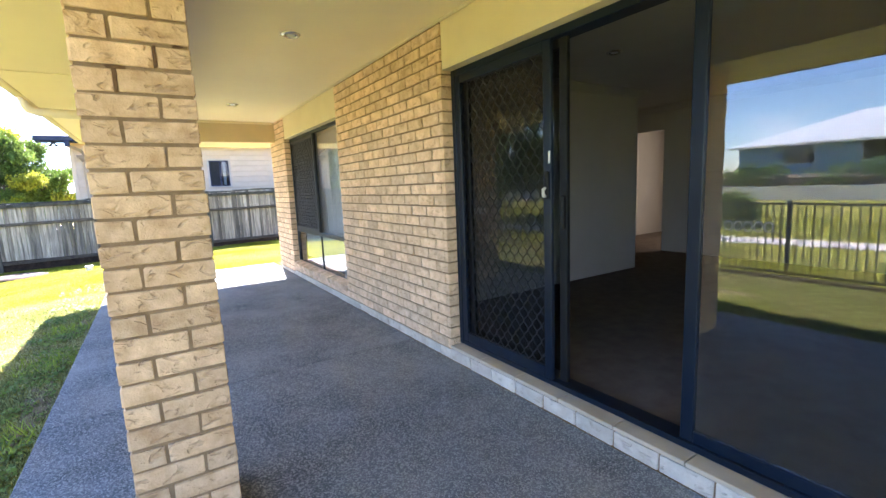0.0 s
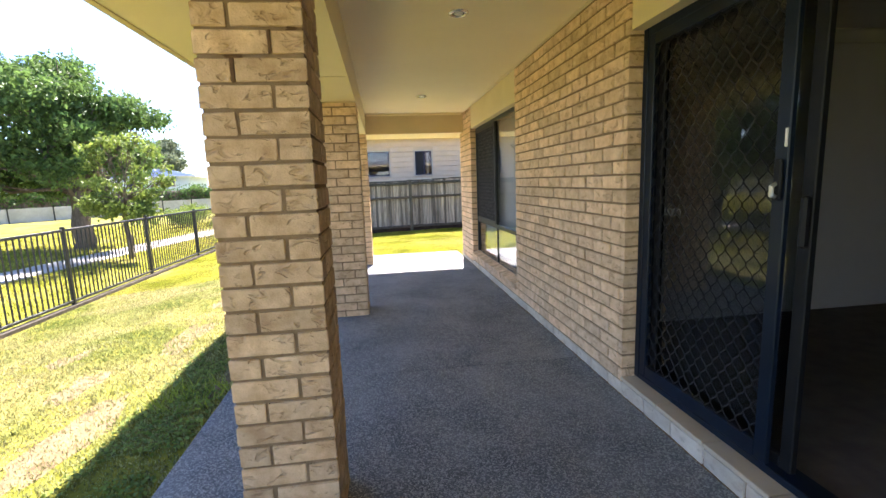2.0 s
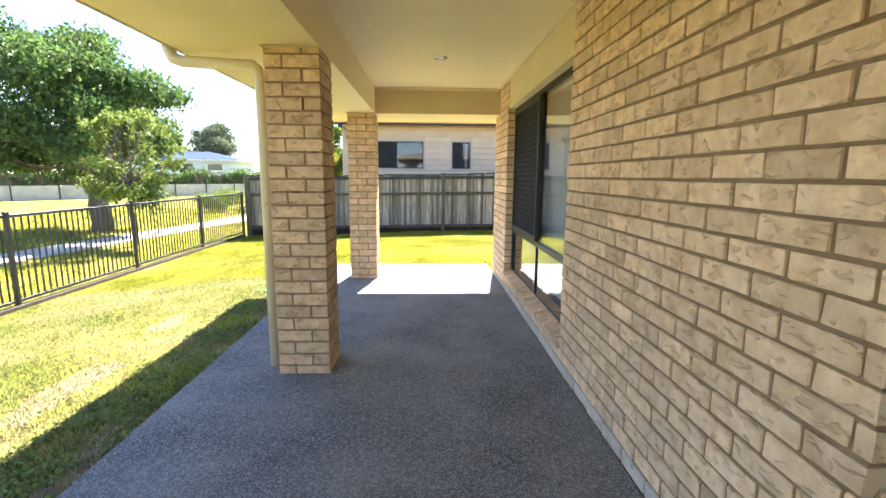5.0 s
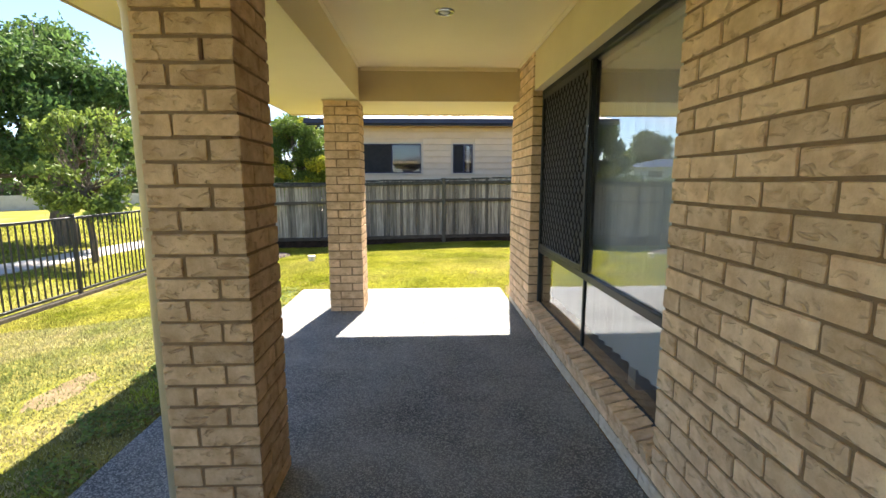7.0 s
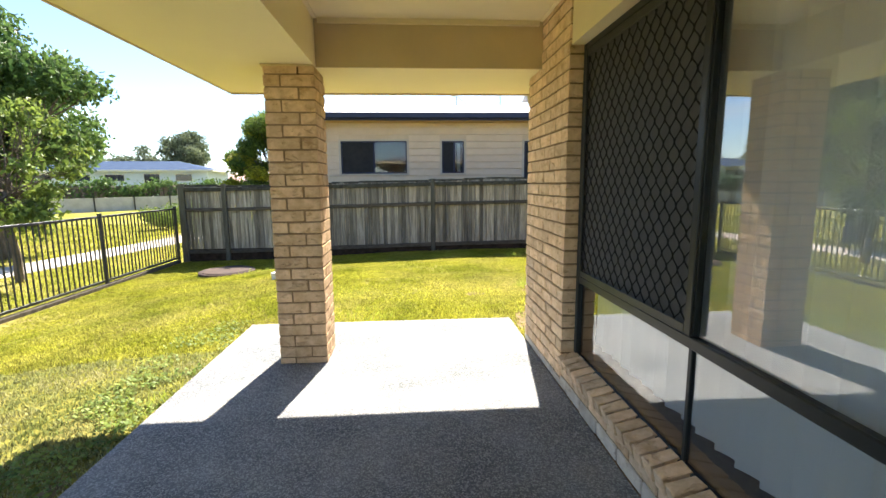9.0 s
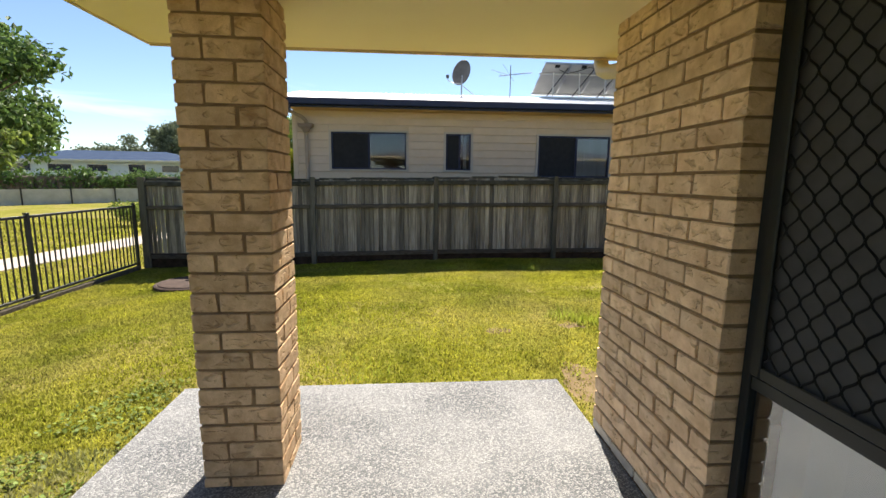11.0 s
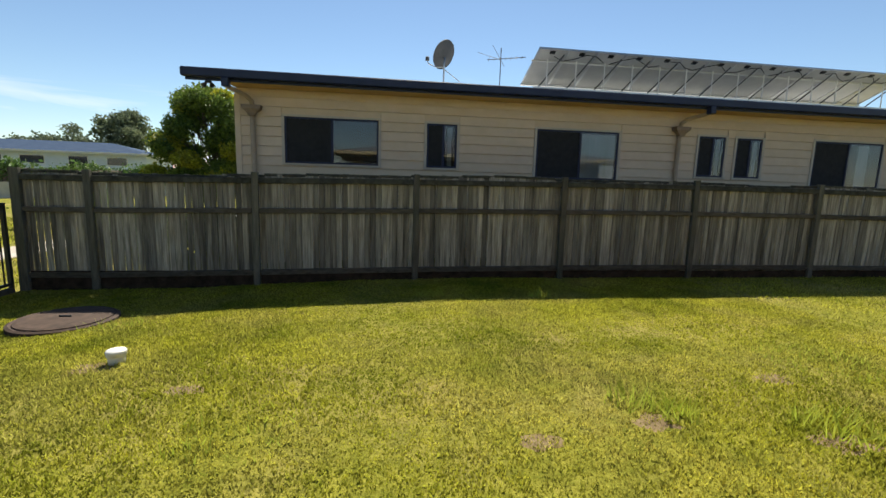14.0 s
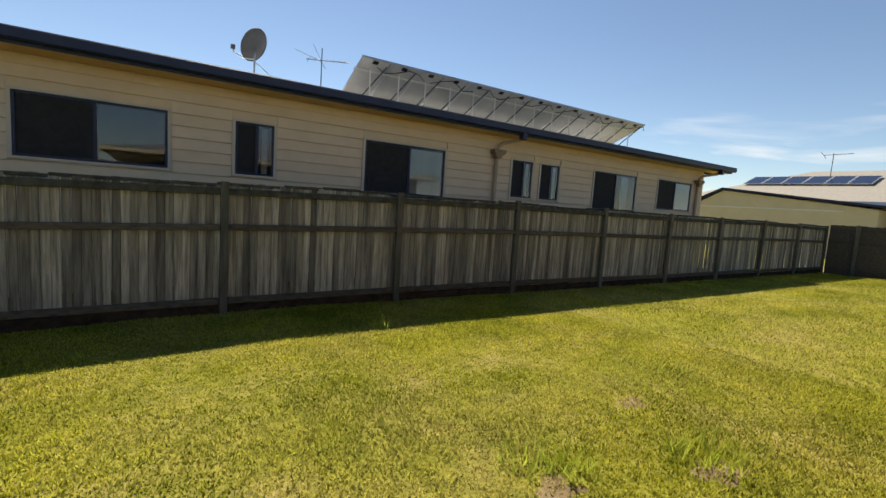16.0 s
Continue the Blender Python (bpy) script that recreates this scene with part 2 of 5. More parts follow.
M_SOIL = mat("lawn_soil", (0.12, 0.13, 0.016), (0.27, 0.255, 0.042), scale=7, rough=1.0, bump=0.9, bscale=45, bdist=0.02, stain=(0.40, 0.29, 0.15),
             stain_scale=0.7, stain_amount=0.5, spec=0.05, detail=10)
M_BLADE = mat("grass_blade", (0.165, 0.195, 0.018), (0.445, 0.43, 0.055), scale=1.1, rough=0.8, bump=0.0, stain=(0.50, 0.40, 0.18), stain_scale=0.8,
              stain_amount=0.42, island=0.72, spec=0.03, thin=0.5)
M_DRYBLADE = mat("dry_grass_blade", (0.145, 0.185, 0.045), (0.37, 0.365, 0.15), scale=1.1, rough=0.8, bump=0.0, stain=(0.54, 0.43, 0.27), stain_scale=0.9,
                 stain_amount=0.8, island=0.65, spec=0.03, thin=0.45)
M_WEED = mat("broad_weed", (0.30, 0.37, 0.04), (0.42, 0.47, 0.08), scale=6, rough=0.7, bump=0.0, island=0.3, spec=0.2, thin=0.45)
M_CLOVER = mat("creeping_weed_leaf", (0.12, 0.19, 0.03), (0.25, 0.31, 0.06), scale=4, rough=0.6, bump=0.0, island=0.4, spec=0.25, thin=0.35)
M_DIRT = mat("bare_dry_earth", (0.14, 0.10, 0.055), (0.27, 0.205, 0.12), scale=9, rough=1.0, bump=0.7, bscale=60, bdist=0.01, stain=(0.22, 0.17, 0.09), stain_scale=5, spec=0.05)
M_BOARD = mat("cream_weatherboard", (0.56, 0.435, 0.30), (0.62, 0.49, 0.35), scale=3, rough=0.6, bump=0.06, bscale=30, tint=0.03)
M_EAVE = mat("warm_tan_eave_lining", (0.55, 0.36, 0.17), (0.61, 0.41, 0.20), scale=3, rough=0.7, bump=0.05, bscale=30)
M_BOARD2 = mat("house_trim_white", (0.62, 0.60, 0.56), (0.68, 0.66, 0.62), scale=3, rough=0.6, bump=0.0)
M_TRIM = mat("pale_window_trim", (0.46, 0.40, 0.32), (0.51, 0.45, 0.36), scale=3, rough=0.6, bump=0.0)
M_RAINHEAD = mat("brown_rain_head", (0.17, 0.12, 0.08), (0.24, 0.17, 0.12), scale=6, rough=0.6, bump=0.0)
M_RAINPIPE = mat("tan_rain_pipe", (0.36, 0.27, 0.18), (0.42, 0.32, 0.22), scale=6, rough=0.6, bump=0.0)
M_NAVY = mat("navy_gutter", (0.014, 0.019, 0.048), (0.022, 0.029, 0.066), scale=3, rough=0.4, bump=0.0, spec=0.25)
M_ROOF = mat("pale_metal_roof", (0.62, 0.63, 0.64), (0.70, 0.71, 0.72), scale=2, rough=0.35, bump=0.0, metal=0.3)
M_PANEL_BACK = mat("solar_backsheet", (0.40, 0.39, 0.375), (0.46, 0.45, 0.43), scale=3, rough=0.6, bump=0.0)
M_PANEL_FRONT = mat("solar_cells", (0.01, 0.014, 0.035), (0.015, 0.02, 0.05), scale=3, rough=0.12, bump=0.0, spec=0.6)
M_ALLOY = mat("bare_aluminium", (0.50, 0.50, 0.50), (0.58, 0.58, 0.58), scale=6, rough=0.4, bump=0.0, metal=0.8)
M_DISH = mat("grey_dish", (0.075, 0.075, 0.08), (0.11, 0.11, 0.115), scale=5, rough=0.6, bump=0.0)
M_DARKGLASS = mat("dark_room_behind_glass", (0.012, 0.013, 0.017), (0.02, 0.021, 0.026), scale=2, rough=0.06, bump=0.0, spec=0.6)
M_CURTAIN = mat("pale_curtain", (0.36, 0.355, 0.33), (0.48, 0.47, 0.44), scale=3, rough=0.9, bump=0.3, bscale=18, stretch=(5, 5, 0.3))
M_BARK = mat("grey_bark", (0.10, 0.08, 0.06), (0.19, 0.155, 0.125), scale=9, rough=0.95, bump=0.8, bscale=30, stretch=(2, 2, 0.5), spec=0.1, bdist=0.02)
M_LEAF_A = mat("dark_tree_leaf", (0.055, 0.115, 0.03), (0.145, 0.22, 0.055), scale=1.2, rough=0.55, bump=0.0, island=0.45, spec=0.35, thin=0.4)
M_LEAF_B = mat("young_tree_leaf", (0.12, 0.18, 0.035), (0.25, 0.31, 0.06), scale=1.5, rough=0.55, bump=0.0, island=0.45, spec=0.35, thin=0.4)
M_LEAF_C = mat("bright_shrub_leaf", (0.26, 0.30, 0.02), (0.42, 0.40, 0.04), scale=1.5, rough=0.5, bump=0.0, island=0.45, spec=0.35, thin=0.4)
M_LEAF_E = mat("mid_green_leaf", (0.085, 0.145, 0.024), (0.18, 0.24, 0.042), scale=1.5, rough=0.5, bump=0.0, island=0.45, spec=0.35, thin=0.4)
M_LEAF_D = mat("dull_gum_leaf", (0.11, 0.14, 0.085), (0.19, 0.22, 0.13), scale=0.8, rough=0.7, bump=0.0, island=0.4, spec=0.2, thin=0.4)
M_PVC = mat("white_pvc", (0.72, 0.70, 0.66), (0.8, 0.78, 0.74), scale=20, rough=0.45, bump=0.05)
M_LID = mat("rusty_brown_lid", (0.034, 0.020, 0.015), (0.085, 0.052, 0.038), scale=8, rough=0.9, bump=0.5, bscale=50, stain=(0.10, 0.072, 0.055))
M_WALLBLUE = mat("pale_blue_render", (0.17, 0.27, 0.42), (0.21, 0.31, 0.46), scale=2, rough=0.7, bump=0.0)
M_OWNROOF = mat("grey_metal_roof", (0.22, 0.23, 0.25), (0.27, 0.28, 0.30), scale=2, rough=0.5, bump=0.0)
M_ROOFBLUE = mat("blue_metal_roof", (0.04, 0.065, 0.12), (0.06, 0.09, 0.15), scale=2, rough=0.9, bump=0.0, spec=0.05)
M_ROOFTAN = mat("tan_roof_tile", (0.23, 0.215, 0.19), (0.29, 0.27, 0.24), scale=6, rough=0.8, bump=0.3, bscale=12)
M_RENDER = mat("cream_render", (0.55, 0.46, 0.32), (0.60, 0.51, 0.36), scale=2, rough=0.8, bump=0.0)
M_ROOFRED = mat("pink_roof_tile", (0.46, 0.27, 0.22), (0.53, 0.33, 0.27), scale=5, rough=0.8, bump=0.2, bscale=10)
M_WALLGREY = mat("grey_boundary_wall", (0.40, 0.39, 0.36), (0.50, 0.49, 0.46), scale=2, rough=0.9, bump=0.1, stain=(0.3, 0.29, 0.26))
M_RECESS = mat("dark_lamp_recess", (0.05, 0.045, 0.04), (0.08, 0.07, 0.06), scale=9, rough=0.5, bump=0.0)
M_CHROME = mat("chrome_ring", (0.62, 0.60, 0.55), (0.7, 0.68, 0.62), scale=9, rough=0.2, bump=0.0, metal=1.0)
M_ETCH = mat("etched_safety_mark", (0.14, 0.145, 0.145), (0.18, 0.185, 0.185), scale=9, rough=0.6, bump=0.0)


# ---- mesh helpers ----
def shade(bm, smooth):
    for f in bm.faces:
        f.smooth = smooth


def part(name, bm, material, parent=None, label="", smooth=False):
    """Link a bmesh as one mesh object, under a thing or a part if given."""
    shade(bm, smooth)
    me = bpy.data.meshes.new(name)
    bm.to_mesh(me)
    bm.free()
    me.materials.append(material)
    ob = new(name, me)
    if parent:
        ob.parent = parent
    if label:
        ob["label"] = label
    return ob


def share(name, me, parent, m):
    """Another object on a mesh that is already there."""
    ob = new(name, me)
    ob.parent = parent
    ob.matrix_basis = m
    return ob


def box(x0, x1, y0, y1, z0, z1, bevel=0.0, bm=None):
    own = bm is None
    bm = bm or bmesh.new()
    r = bmesh.ops.create_cube(bm, size=1.0, matrix=Matrix.LocRotScale(((x0 + x1) / 2, (y0 + y1) / 2, (z0 + z1) / 2), None, (x1 - x0, y1 - y0, z1 - z0)))
    if bevel:
        es = {e for v in r["verts"] for e in v.link_edges}
        bmesh.ops.bevel(bm, geom=list(es), offset=bevel, segments=1, affect="EDGES")
    return bm


def tube(points, radius, sides=10, bm=None, radius_end=None):
    """A round tube through points, with mitred bends."""
    bm = bm or bmesh.new()
    pts = [Vector(p) for p in points]
    rings = []
    up = None
    for i, p in enumerate(pts):
        d0 = (p - pts[i - 1]).normalized() if i else (pts[1] - p).normalized()
        d1 = (pts[i + 1] - p).normalized() if i < len(pts) - 1 else d0
        d = (d0 + d1).normalized()
        if up is None:
            up = d.orthogonal().normalized()
        up = (up - up.dot(d) * d).normalized()
        side = d.cross(up)
        k = 1 / max(0.5, d.dot(d1))
        r = radius if radius_end is None else radius + (radius_end - radius) * i / (len(pts) - 1)
        rings.append([bm.verts.new(p + (up * math.cos(a) + side * math.sin(a)) * r * (k if 0 < i < len(pts) - 1 else 1))
                      for a in (2 * math.pi * j / sides for j in range(sides))])
    for a, b in zip(rings, rings[1:]):
        for j in range(sides):
            bm.faces.new((a[j], a[(j + 1) % sides], b[(j + 1) % sides], b[j]))
    bm.faces.new(rings[0][::-1])
    bm.faces.new(rings[-1])
    return bm


def lathe(profile, sides=24, bm=None, at=(0, 0, 0)):
    """Turn (radius, height) pairs round the z axis."""
    bm = bm or bmesh.new()
    rings = [[bm.verts.new((at[0] + r * math.cos(a), at[1] + r * math.sin(a), at[2] + z)) for a in (2 * math.pi * j / sides for j in range(sides))]
             for r, z in profile]
    for a, b in zip(rings, rings[1:]):
        for j in range(sides):
            bm.faces.new((a[j], a[(j + 1) % sides], b[(j + 1) % sides], b[j]))
    bm.faces.new(rings[0][::-1])
    bm.faces.new(rings[-1])
    return bm


def empty(name, at=(0, 0, 0)):
    ob = new(name)
    ob.location = at
    ob.empty_display_size = 0.2
    return ob


def raw_mesh(name, verts, faces, material, parent=None):
    me = bpy.data.meshes.new(name)
    me.from_pydata(verts, [], faces)
    me.materials.append(material)
    ob = new(name, me)
    if parent:
        ob.parent = parent
    return ob


def structure(ob, label, category):
    return tagged(ob, label, category, kind="structure")


def smooth_step(a, b, v):
    t = min(1.0, max(0.0, (v - a) / (b - a)))
    return t * t * (3 - 2 * t)


def ground_z(x, y):
    """The lawn falls away from the patio towards both fences."""
    sx = smooth_step(-2.4, -6.6, x) if x < -2.4 else 0.0
    sy = smooth_step(8.6, 13.6, y)
    dip = smooth_step(0.0, -4.5, x) * smooth_step(9.5, 12.5, y)
    z = -0.035 - 0.33 * sx - (0.17 * sy + 0.13 * dip) * (1 - sx)
    if -6.2 < x < 20 and y > -3:
        z += 0.012 * noise.noise(Vector((x * 0.9, y * 0.9, 0.0)))
    return z


# ---- ground ----
def build_ground():
    def axis(fine0, fine1, step, far):
        v, s = [fine0], step
        while v[-1] < fine1:
            v.append(v[-1] + step)
        lo, hi = [], []
        s = step
        while (lo[-1] if lo else fine0) > -far:
            s *= 1.6
            lo.append((lo[-1] if lo else fine0) - s)
        s = step
        while (hi[-1] if hi else v[-1]) < far:
            s *= 1.6
            hi.append((hi[-1] if hi else v[-1]) + s)
        return lo[::-1] + v + hi
    xs, ys = axis(-10.5, 20.0, 0.25, 900), axis(-4.0, 15.0, 0.25, 900)
    verts = [(x, y, ground_z(x, y)) for y in ys for x in xs]
    w = len(xs)
    faces = [(j * w + i, j * w + i + 1, (j + 1) * w + i + 1, (j + 1) * w + i) for j in range(len(ys) - 1) for i in range(w - 1)]
    ob = raw_mesh("ground", verts, faces, M_SOIL)
    for p in ob.data.polygons:
        p.use_smooth = True
    structure(ob, "sunlit yellow-green lawn with dry brown patches", "lawn")


build_ground()

# patio slabs with a joint between the pours
SLAB_Y = [(-4.6, 1.623), (1.627, 7.22)]
for i, (y0, y1) in enumerate(SLAB_Y):
    ob = part("pavement", box(-2.585, 0.0, y0, y1, -0.12, 0.0, 0.006), M_SLAB)
    structure(ob, "grey exposed-aggregate concrete patio slab", "patio")
ob = part("ground_slab", box(0.004, 8.0, -6.0, 6.59, -0.15, -0.01), M_MORTAR)
structure(ob, "house foundation slab under the rooms", "foundation")

# public footpath beyond the black fence
bm = bmesh.new()
rows = []
for k in range(26):
    y = -14 + k * 2.2
    cx = -9.95 + 0.145 * (y - 8) - 0.004 * max(0, y - 18) ** 2
    rows.append([bm.verts.new((cx + dx, y, -0.345 + dz)) for dx, dz in ((-0.6, -0.06), (-0.6, 0), (0.6, 0), (0.6, -0.06))])
for a, b in zip(rows, rows[1:]):
    for j in range(3):
        bm.faces.new((a[j], a[j + 1], b[j + 1], b[j]))
structure(part("pavement_path", bm, M_PATH), "pale concrete public footpath through grass", "footpath")

# ---- brickwork ----
COURSE, JOINT = 0.0873, 0.0125
BRICK_H = COURSE - JOINT


def brick_mesh(length, width, height, seed, material, worn=0.0025):
    """One brick with worn edges, centred on its own middle; its faces are a little out of true."""
    rnd = random.Random(seed)
    bm = box(-length / 2, length / 2, -width / 2, width / 2, -height / 2, height / 2, 0.0035)
    for v in bm.verts:
        v.co += Vector((rnd.uniform(-worn, worn), rnd.uniform(-worn, worn), rnd.uniform(-worn, worn)))
    me = bpy.data.meshes.new("brick")
    bm.to_mesh(me)
    bm.free()
    me.materials.append(material)
    return me


BRICK_CACHE = {}


def brick_at(parent, length, width, m, rnd, material=None, height=BRICK_H):
    material = material or M_BRICK
    key = (round(length, 3), round(width, 3), round(height, 3), rnd.randrange(5), material.name)
    if key not in BRICK_CACHE:
        BRICK_CACHE[key] = brick_mesh(length, width, height, hash(key[:4]) % 9999, material)
    push = rnd.uniform(-0.002, 0.002)
    return share("brick", BRICK_CACHE[key], parent, m @ pose(0, push, 0, 0, rnd.uniform(-0.3, 0.3), rnd.uniform(-0.25, 0.25)))


def brick_column(x0, y0, side, top, seed, sunk):
    """A pier of one and a half bricks a side, four bricks turning round a core; its first course is cut down by sunk."""
    core = part("wall_pier", box(x0 + 0.007, x0 + side - 0.007, y0 + 0.007, y0 + side - 0.007, 0, top), M_MORTAR)
    structure(core, "cream clay brick pier holding up the patio roof", "brick pier")
    rnd = random.Random(seed)
    half = 0.110
    full = side - half - JOINT
    cx, cy = x0 + side / 2, y0 + side / 2
    n = int((top + sunk) / COURSE)
    for c in range(n + 1):
        low, high = max(0.0, c * COURSE - sunk), min(top, c * COURSE - sunk + BRICK_H)
        h = high - low
        if h < 0.012:
            break
        z = (low + high) / 2
        flip = -1 if c % 2 else 1
        for k in range(4):
            # each brick runs along its face from one corner
            off = (side / 2 - full / 2) * flip
            m = Matrix.Translation((cx, cy, z)) @ pose(0, 0, 0, 0, 0, 90 * k) @ Matrix.Translation((off, -(side / 2 - half / 2), 0))
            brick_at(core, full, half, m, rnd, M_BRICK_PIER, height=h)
    return core


def brick_wall(parent, axis_m, length, z0, z1, rnd, start=0.0, left_end=True, right_end=True, material=None, pale_rows=0, sunk=0.0):
    """Stretcher-bond bricks on a wall whose face is the local x-z plane, looking along local -y."""
    L, w = 0.2315, 0.110
    c, z = 0, z0 - sunk
    while z < z1 - 0.02:
        low = max(z, z0)
        h = min(z + BRICK_H, z1) - low
        x = 0.0 if c % 2 else -(L + JOINT) / 2
        x -= start
        while x < length - 0.01:
            a, b = max(x, 0.0), min(x + L, length)
            if b - a > 0.03:
                mt = M_BRICK_PALE if c < pale_rows else material
                brick_at(parent, b - a, w, axis_m @ Matrix.Translation(((a + b) / 2, w / 2, low + h / 2)), rnd, mt, h)
            x += L + JOINT
        c += 1
        z += COURSE


CEIL, SOFFIT, BEAM_X = 2.535, 2.21, -1.655
WALL_TOP = CEIL
# house wall, seen from the patio: door opening, brick, window opening, brick corner
DOOR0, DOOR1, WIN0, WIN1, CORNER = -1.75, 0.985, 3.225, 5.640, 6.597
TO_FACE = pose(0, 0, 0, 0, 0, -90)  # local x runs along -y of the world, local y into the house
rnd = random.Random(5)


def wall_piece(name, y0, y1, z0, z1, label, depth=0.24, pale=1, start=0.0, sunk=0.0):
    core = part(name, box(0.009, depth, y0 + 0.008, y1 - 0.008, z0, z1), M_MORTAR)
    structure(core, label, "brick wall")
    brick_wall(core, Matrix.Translation((0, y1, 0)) @ TO_FACE, y1 - y0, z0, z1, rnd, start=start, pale_rows=pale, sunk=sunk)
    return core


for x0, y0, s, sunk in ((-2.034, 0.095, 11, 0.0), (-2.011, 3.165, 12, 0.018), (-2.012, 6.185, 13, 0.033)):
    brick_column(x0, y0, 0.357, SOFFIT - 0.012, s, sunk)


def mortar_gap(parent, x, y, z, w, h, seed):
    """A dark hole where mortar has fallen out of a joint."""
    rr = random.Random(seed)
    bm = box(-w / 2, w / 2, -0.006, 0.004, -h / 2, h / 2, 0.002)
    for v in bm.verts:
        v.co.x += rr.uniform(-0.25, 0.25) * w
        v.co.z += rr.uniform(-0.12, 0.12) * h
    ob = part("mortar_gap", bm, M_CRACK, parent)
    ob.location = (x, y, z)


piers = [o for o in bpy.data.objects if o.name.startswith("wall_pier")]
for k, (p, x, y, z, w, h) in enumerate(((0, -1.793, 0.098, 1.870, 0.011, 0.066), (0, -1.918, 0.098, 1.785, 0.012, 0.070), (0, -1.915, 0.098, 1.827, 0.05, 0.011), (0, -1.72, 0.098, 1.9146, 0.03, 0.009),
                                        (1, -1.770, 3.168, 1.853, 0.011, 0.066), (1, -1.84, 3.168, 1.2855, 0.05, 0.010), (1, -1.70, 3.168, 1.547, 0.03, 0.009), (2, -1.7715, 6.188, 2.165, 0.010, 0.05))):
    mortar_gap(piers[p], x, y, z, w, h, 400 + k)
wall_1 = wall_piece("wall_1", DOOR1, WIN0, 0.0, WALL_TOP, "cream brick house wall between sliding door and window")
wall_2 = wall_piece("wall_2", WIN1, CORNER, 0.0, WALL_TOP, "cream brick house corner beyond the window", start=0.128, sunk=0.027)
wall_3 = wall_piece("wall_3", WIN0, WIN1, 0.0, 0.165, "low cream brick wall under the window", pale=1)
wall_4 = part("wall_4", box(0.0, 0.24, -6.0, DOOR0, 0.0, 2.21), M_BRICK)
structure(wall_4, "plain cream brick house wall beyond the sliding door", "brick wall")
# the end wall round the corner
z, c = 0.0, 0
while z < 2.2:
    for k in range(5):
        a = 0.12 + k * 0.2435 + (0.12 if c % 2 else 0)
        brick_at(wall_2, 0.2335, 0.11, pose(a + 0.117, CORNER - 0.053, z + BRICK_H / 2, 0, 0, 180), rnd)
    z, c = z + COURSE, c + 1
end_core = part("wall_end", box(0.245, 8.0, CORNER - 0.24, CORNER - 0.012, 0.0, 2.4), M_MORTAR)
structure(end_core, "end wall of the house facing the back lawn", "wall")
# sloping brick sill under the window: a row of bricks on edge
sill = empty("window_sill", (0, WIN0, 0.165))
tagged(sill, "cream brick-on-edge window sill sloping to the patio", "window sill", kind="structure")
count = 28
pitch = (WIN1 - WIN0) / count
sill_mesh = [brick_mesh(0.13, pitch - 0.017, 0.075, 50 + k, M_BRICK) for k in range(4)]
part("mortar_bed", box(0.004, 0.10, 0.002, WIN1 - WIN0 - 0.002, 0.0, 0.022), M_MORTAR, sill)
for k in range(count):
    share("brick", sill_mesh[rnd.randrange(4)], sill, pose(0.045, pitch * (k + 0.5), 0.030 + rnd.uniform(-0.002, 0.002), 0, -14, rnd.uniform(-0.6, 0.6)))

# infill boards over door and window
for name, y0, y1 in (("wall_infill_1", WIN0 + 0.002, WIN1 - 0.002), ("wall_infill_2", DOOR0, DOOR1 - 0.002)):
    structure(part(name, box(0.012, 0.10, y0, y1, 2.20, WALL_TOP - 0.002, 0.002), M_INFILL), "smooth cream painted infill board over the opening", "infill panel")

# door step: pale bricks with cream tiles on top
step = empty("door_step", (0, DOOR0, 0))
tagged(step, "pale washed brick door step with cream tile top", "door step", kind="structure")
part("mortar_bed", box(0.008, 0.22, 0.0, DOOR1 - DOOR0 - 0.002, 0.0, 0.098), M_MORTAR, step)
n_step = 11
w_step = (DOOR1 - DOOR0) / n_step
pale_mesh = [brick_mesh(w_step - 0.01, 0.10, 0.088, 70 + k, M_BRICK_PALE) for k in range(4)]
tile_mesh = [brick_mesh(w_step * 1.5 - 0.006, 0.135, 0.022, 80 + k, M_SILL, 0.0008) for k in range(3)]
for k in range(n_step):
    share("brick", pale_mesh[rnd.randrange(4)], step, pose(0.049, w_step * (k + 0.5), 0.046, 0, 0, 90))
for k in range(int(n_step / 1.5)):
    share("tile", tile_mesh[rnd.randrange(3)], step, pose(0.060, DOOR1 - DOOR0 - w_step * 1.5 * (k + 0.5), 0.108, 0, 0, 90))

# ---- roof, ceiling, beams ----
Y_FRONT = -4.6
structure(part("ceiling", box(BEAM_X, 0.16, Y_FRONT, 6.245, CEIL, CEIL + 0.02), M_CEILING), "cream painted flat patio ceiling", "ceiling")
bm = box(-2.62, BEAM_X - 0.02, Y_FRONT, 7.20, SOFFIT, SOFFIT + 0.012)
box(BEAM_X - 0.02, 8.4, 6.262, 7.20, SOFFIT, SOFFIT + 0.012, bm=bm)
structure(part("ceiling_soffit", bm, M_CEILING), "cream painted eave lining", "soffit")
structure(part("beam_1", box(BEAM_X - 0.02, BEAM_X, Y_FRONT, 6.262, SOFFIT - 0.004, CEIL + 0.02), M_CEILING), "cream boxed patio beam along the piers", "beam")
structure(part("beam_2", box(BEAM_X + 0.002, 0.16, 6.245, 6.262, SOFFIT - 0.004, CEIL + 0.02), M_SHADED_BEAM), "cream boxed beam across the patio end, coloured darker for its shade", "beam")
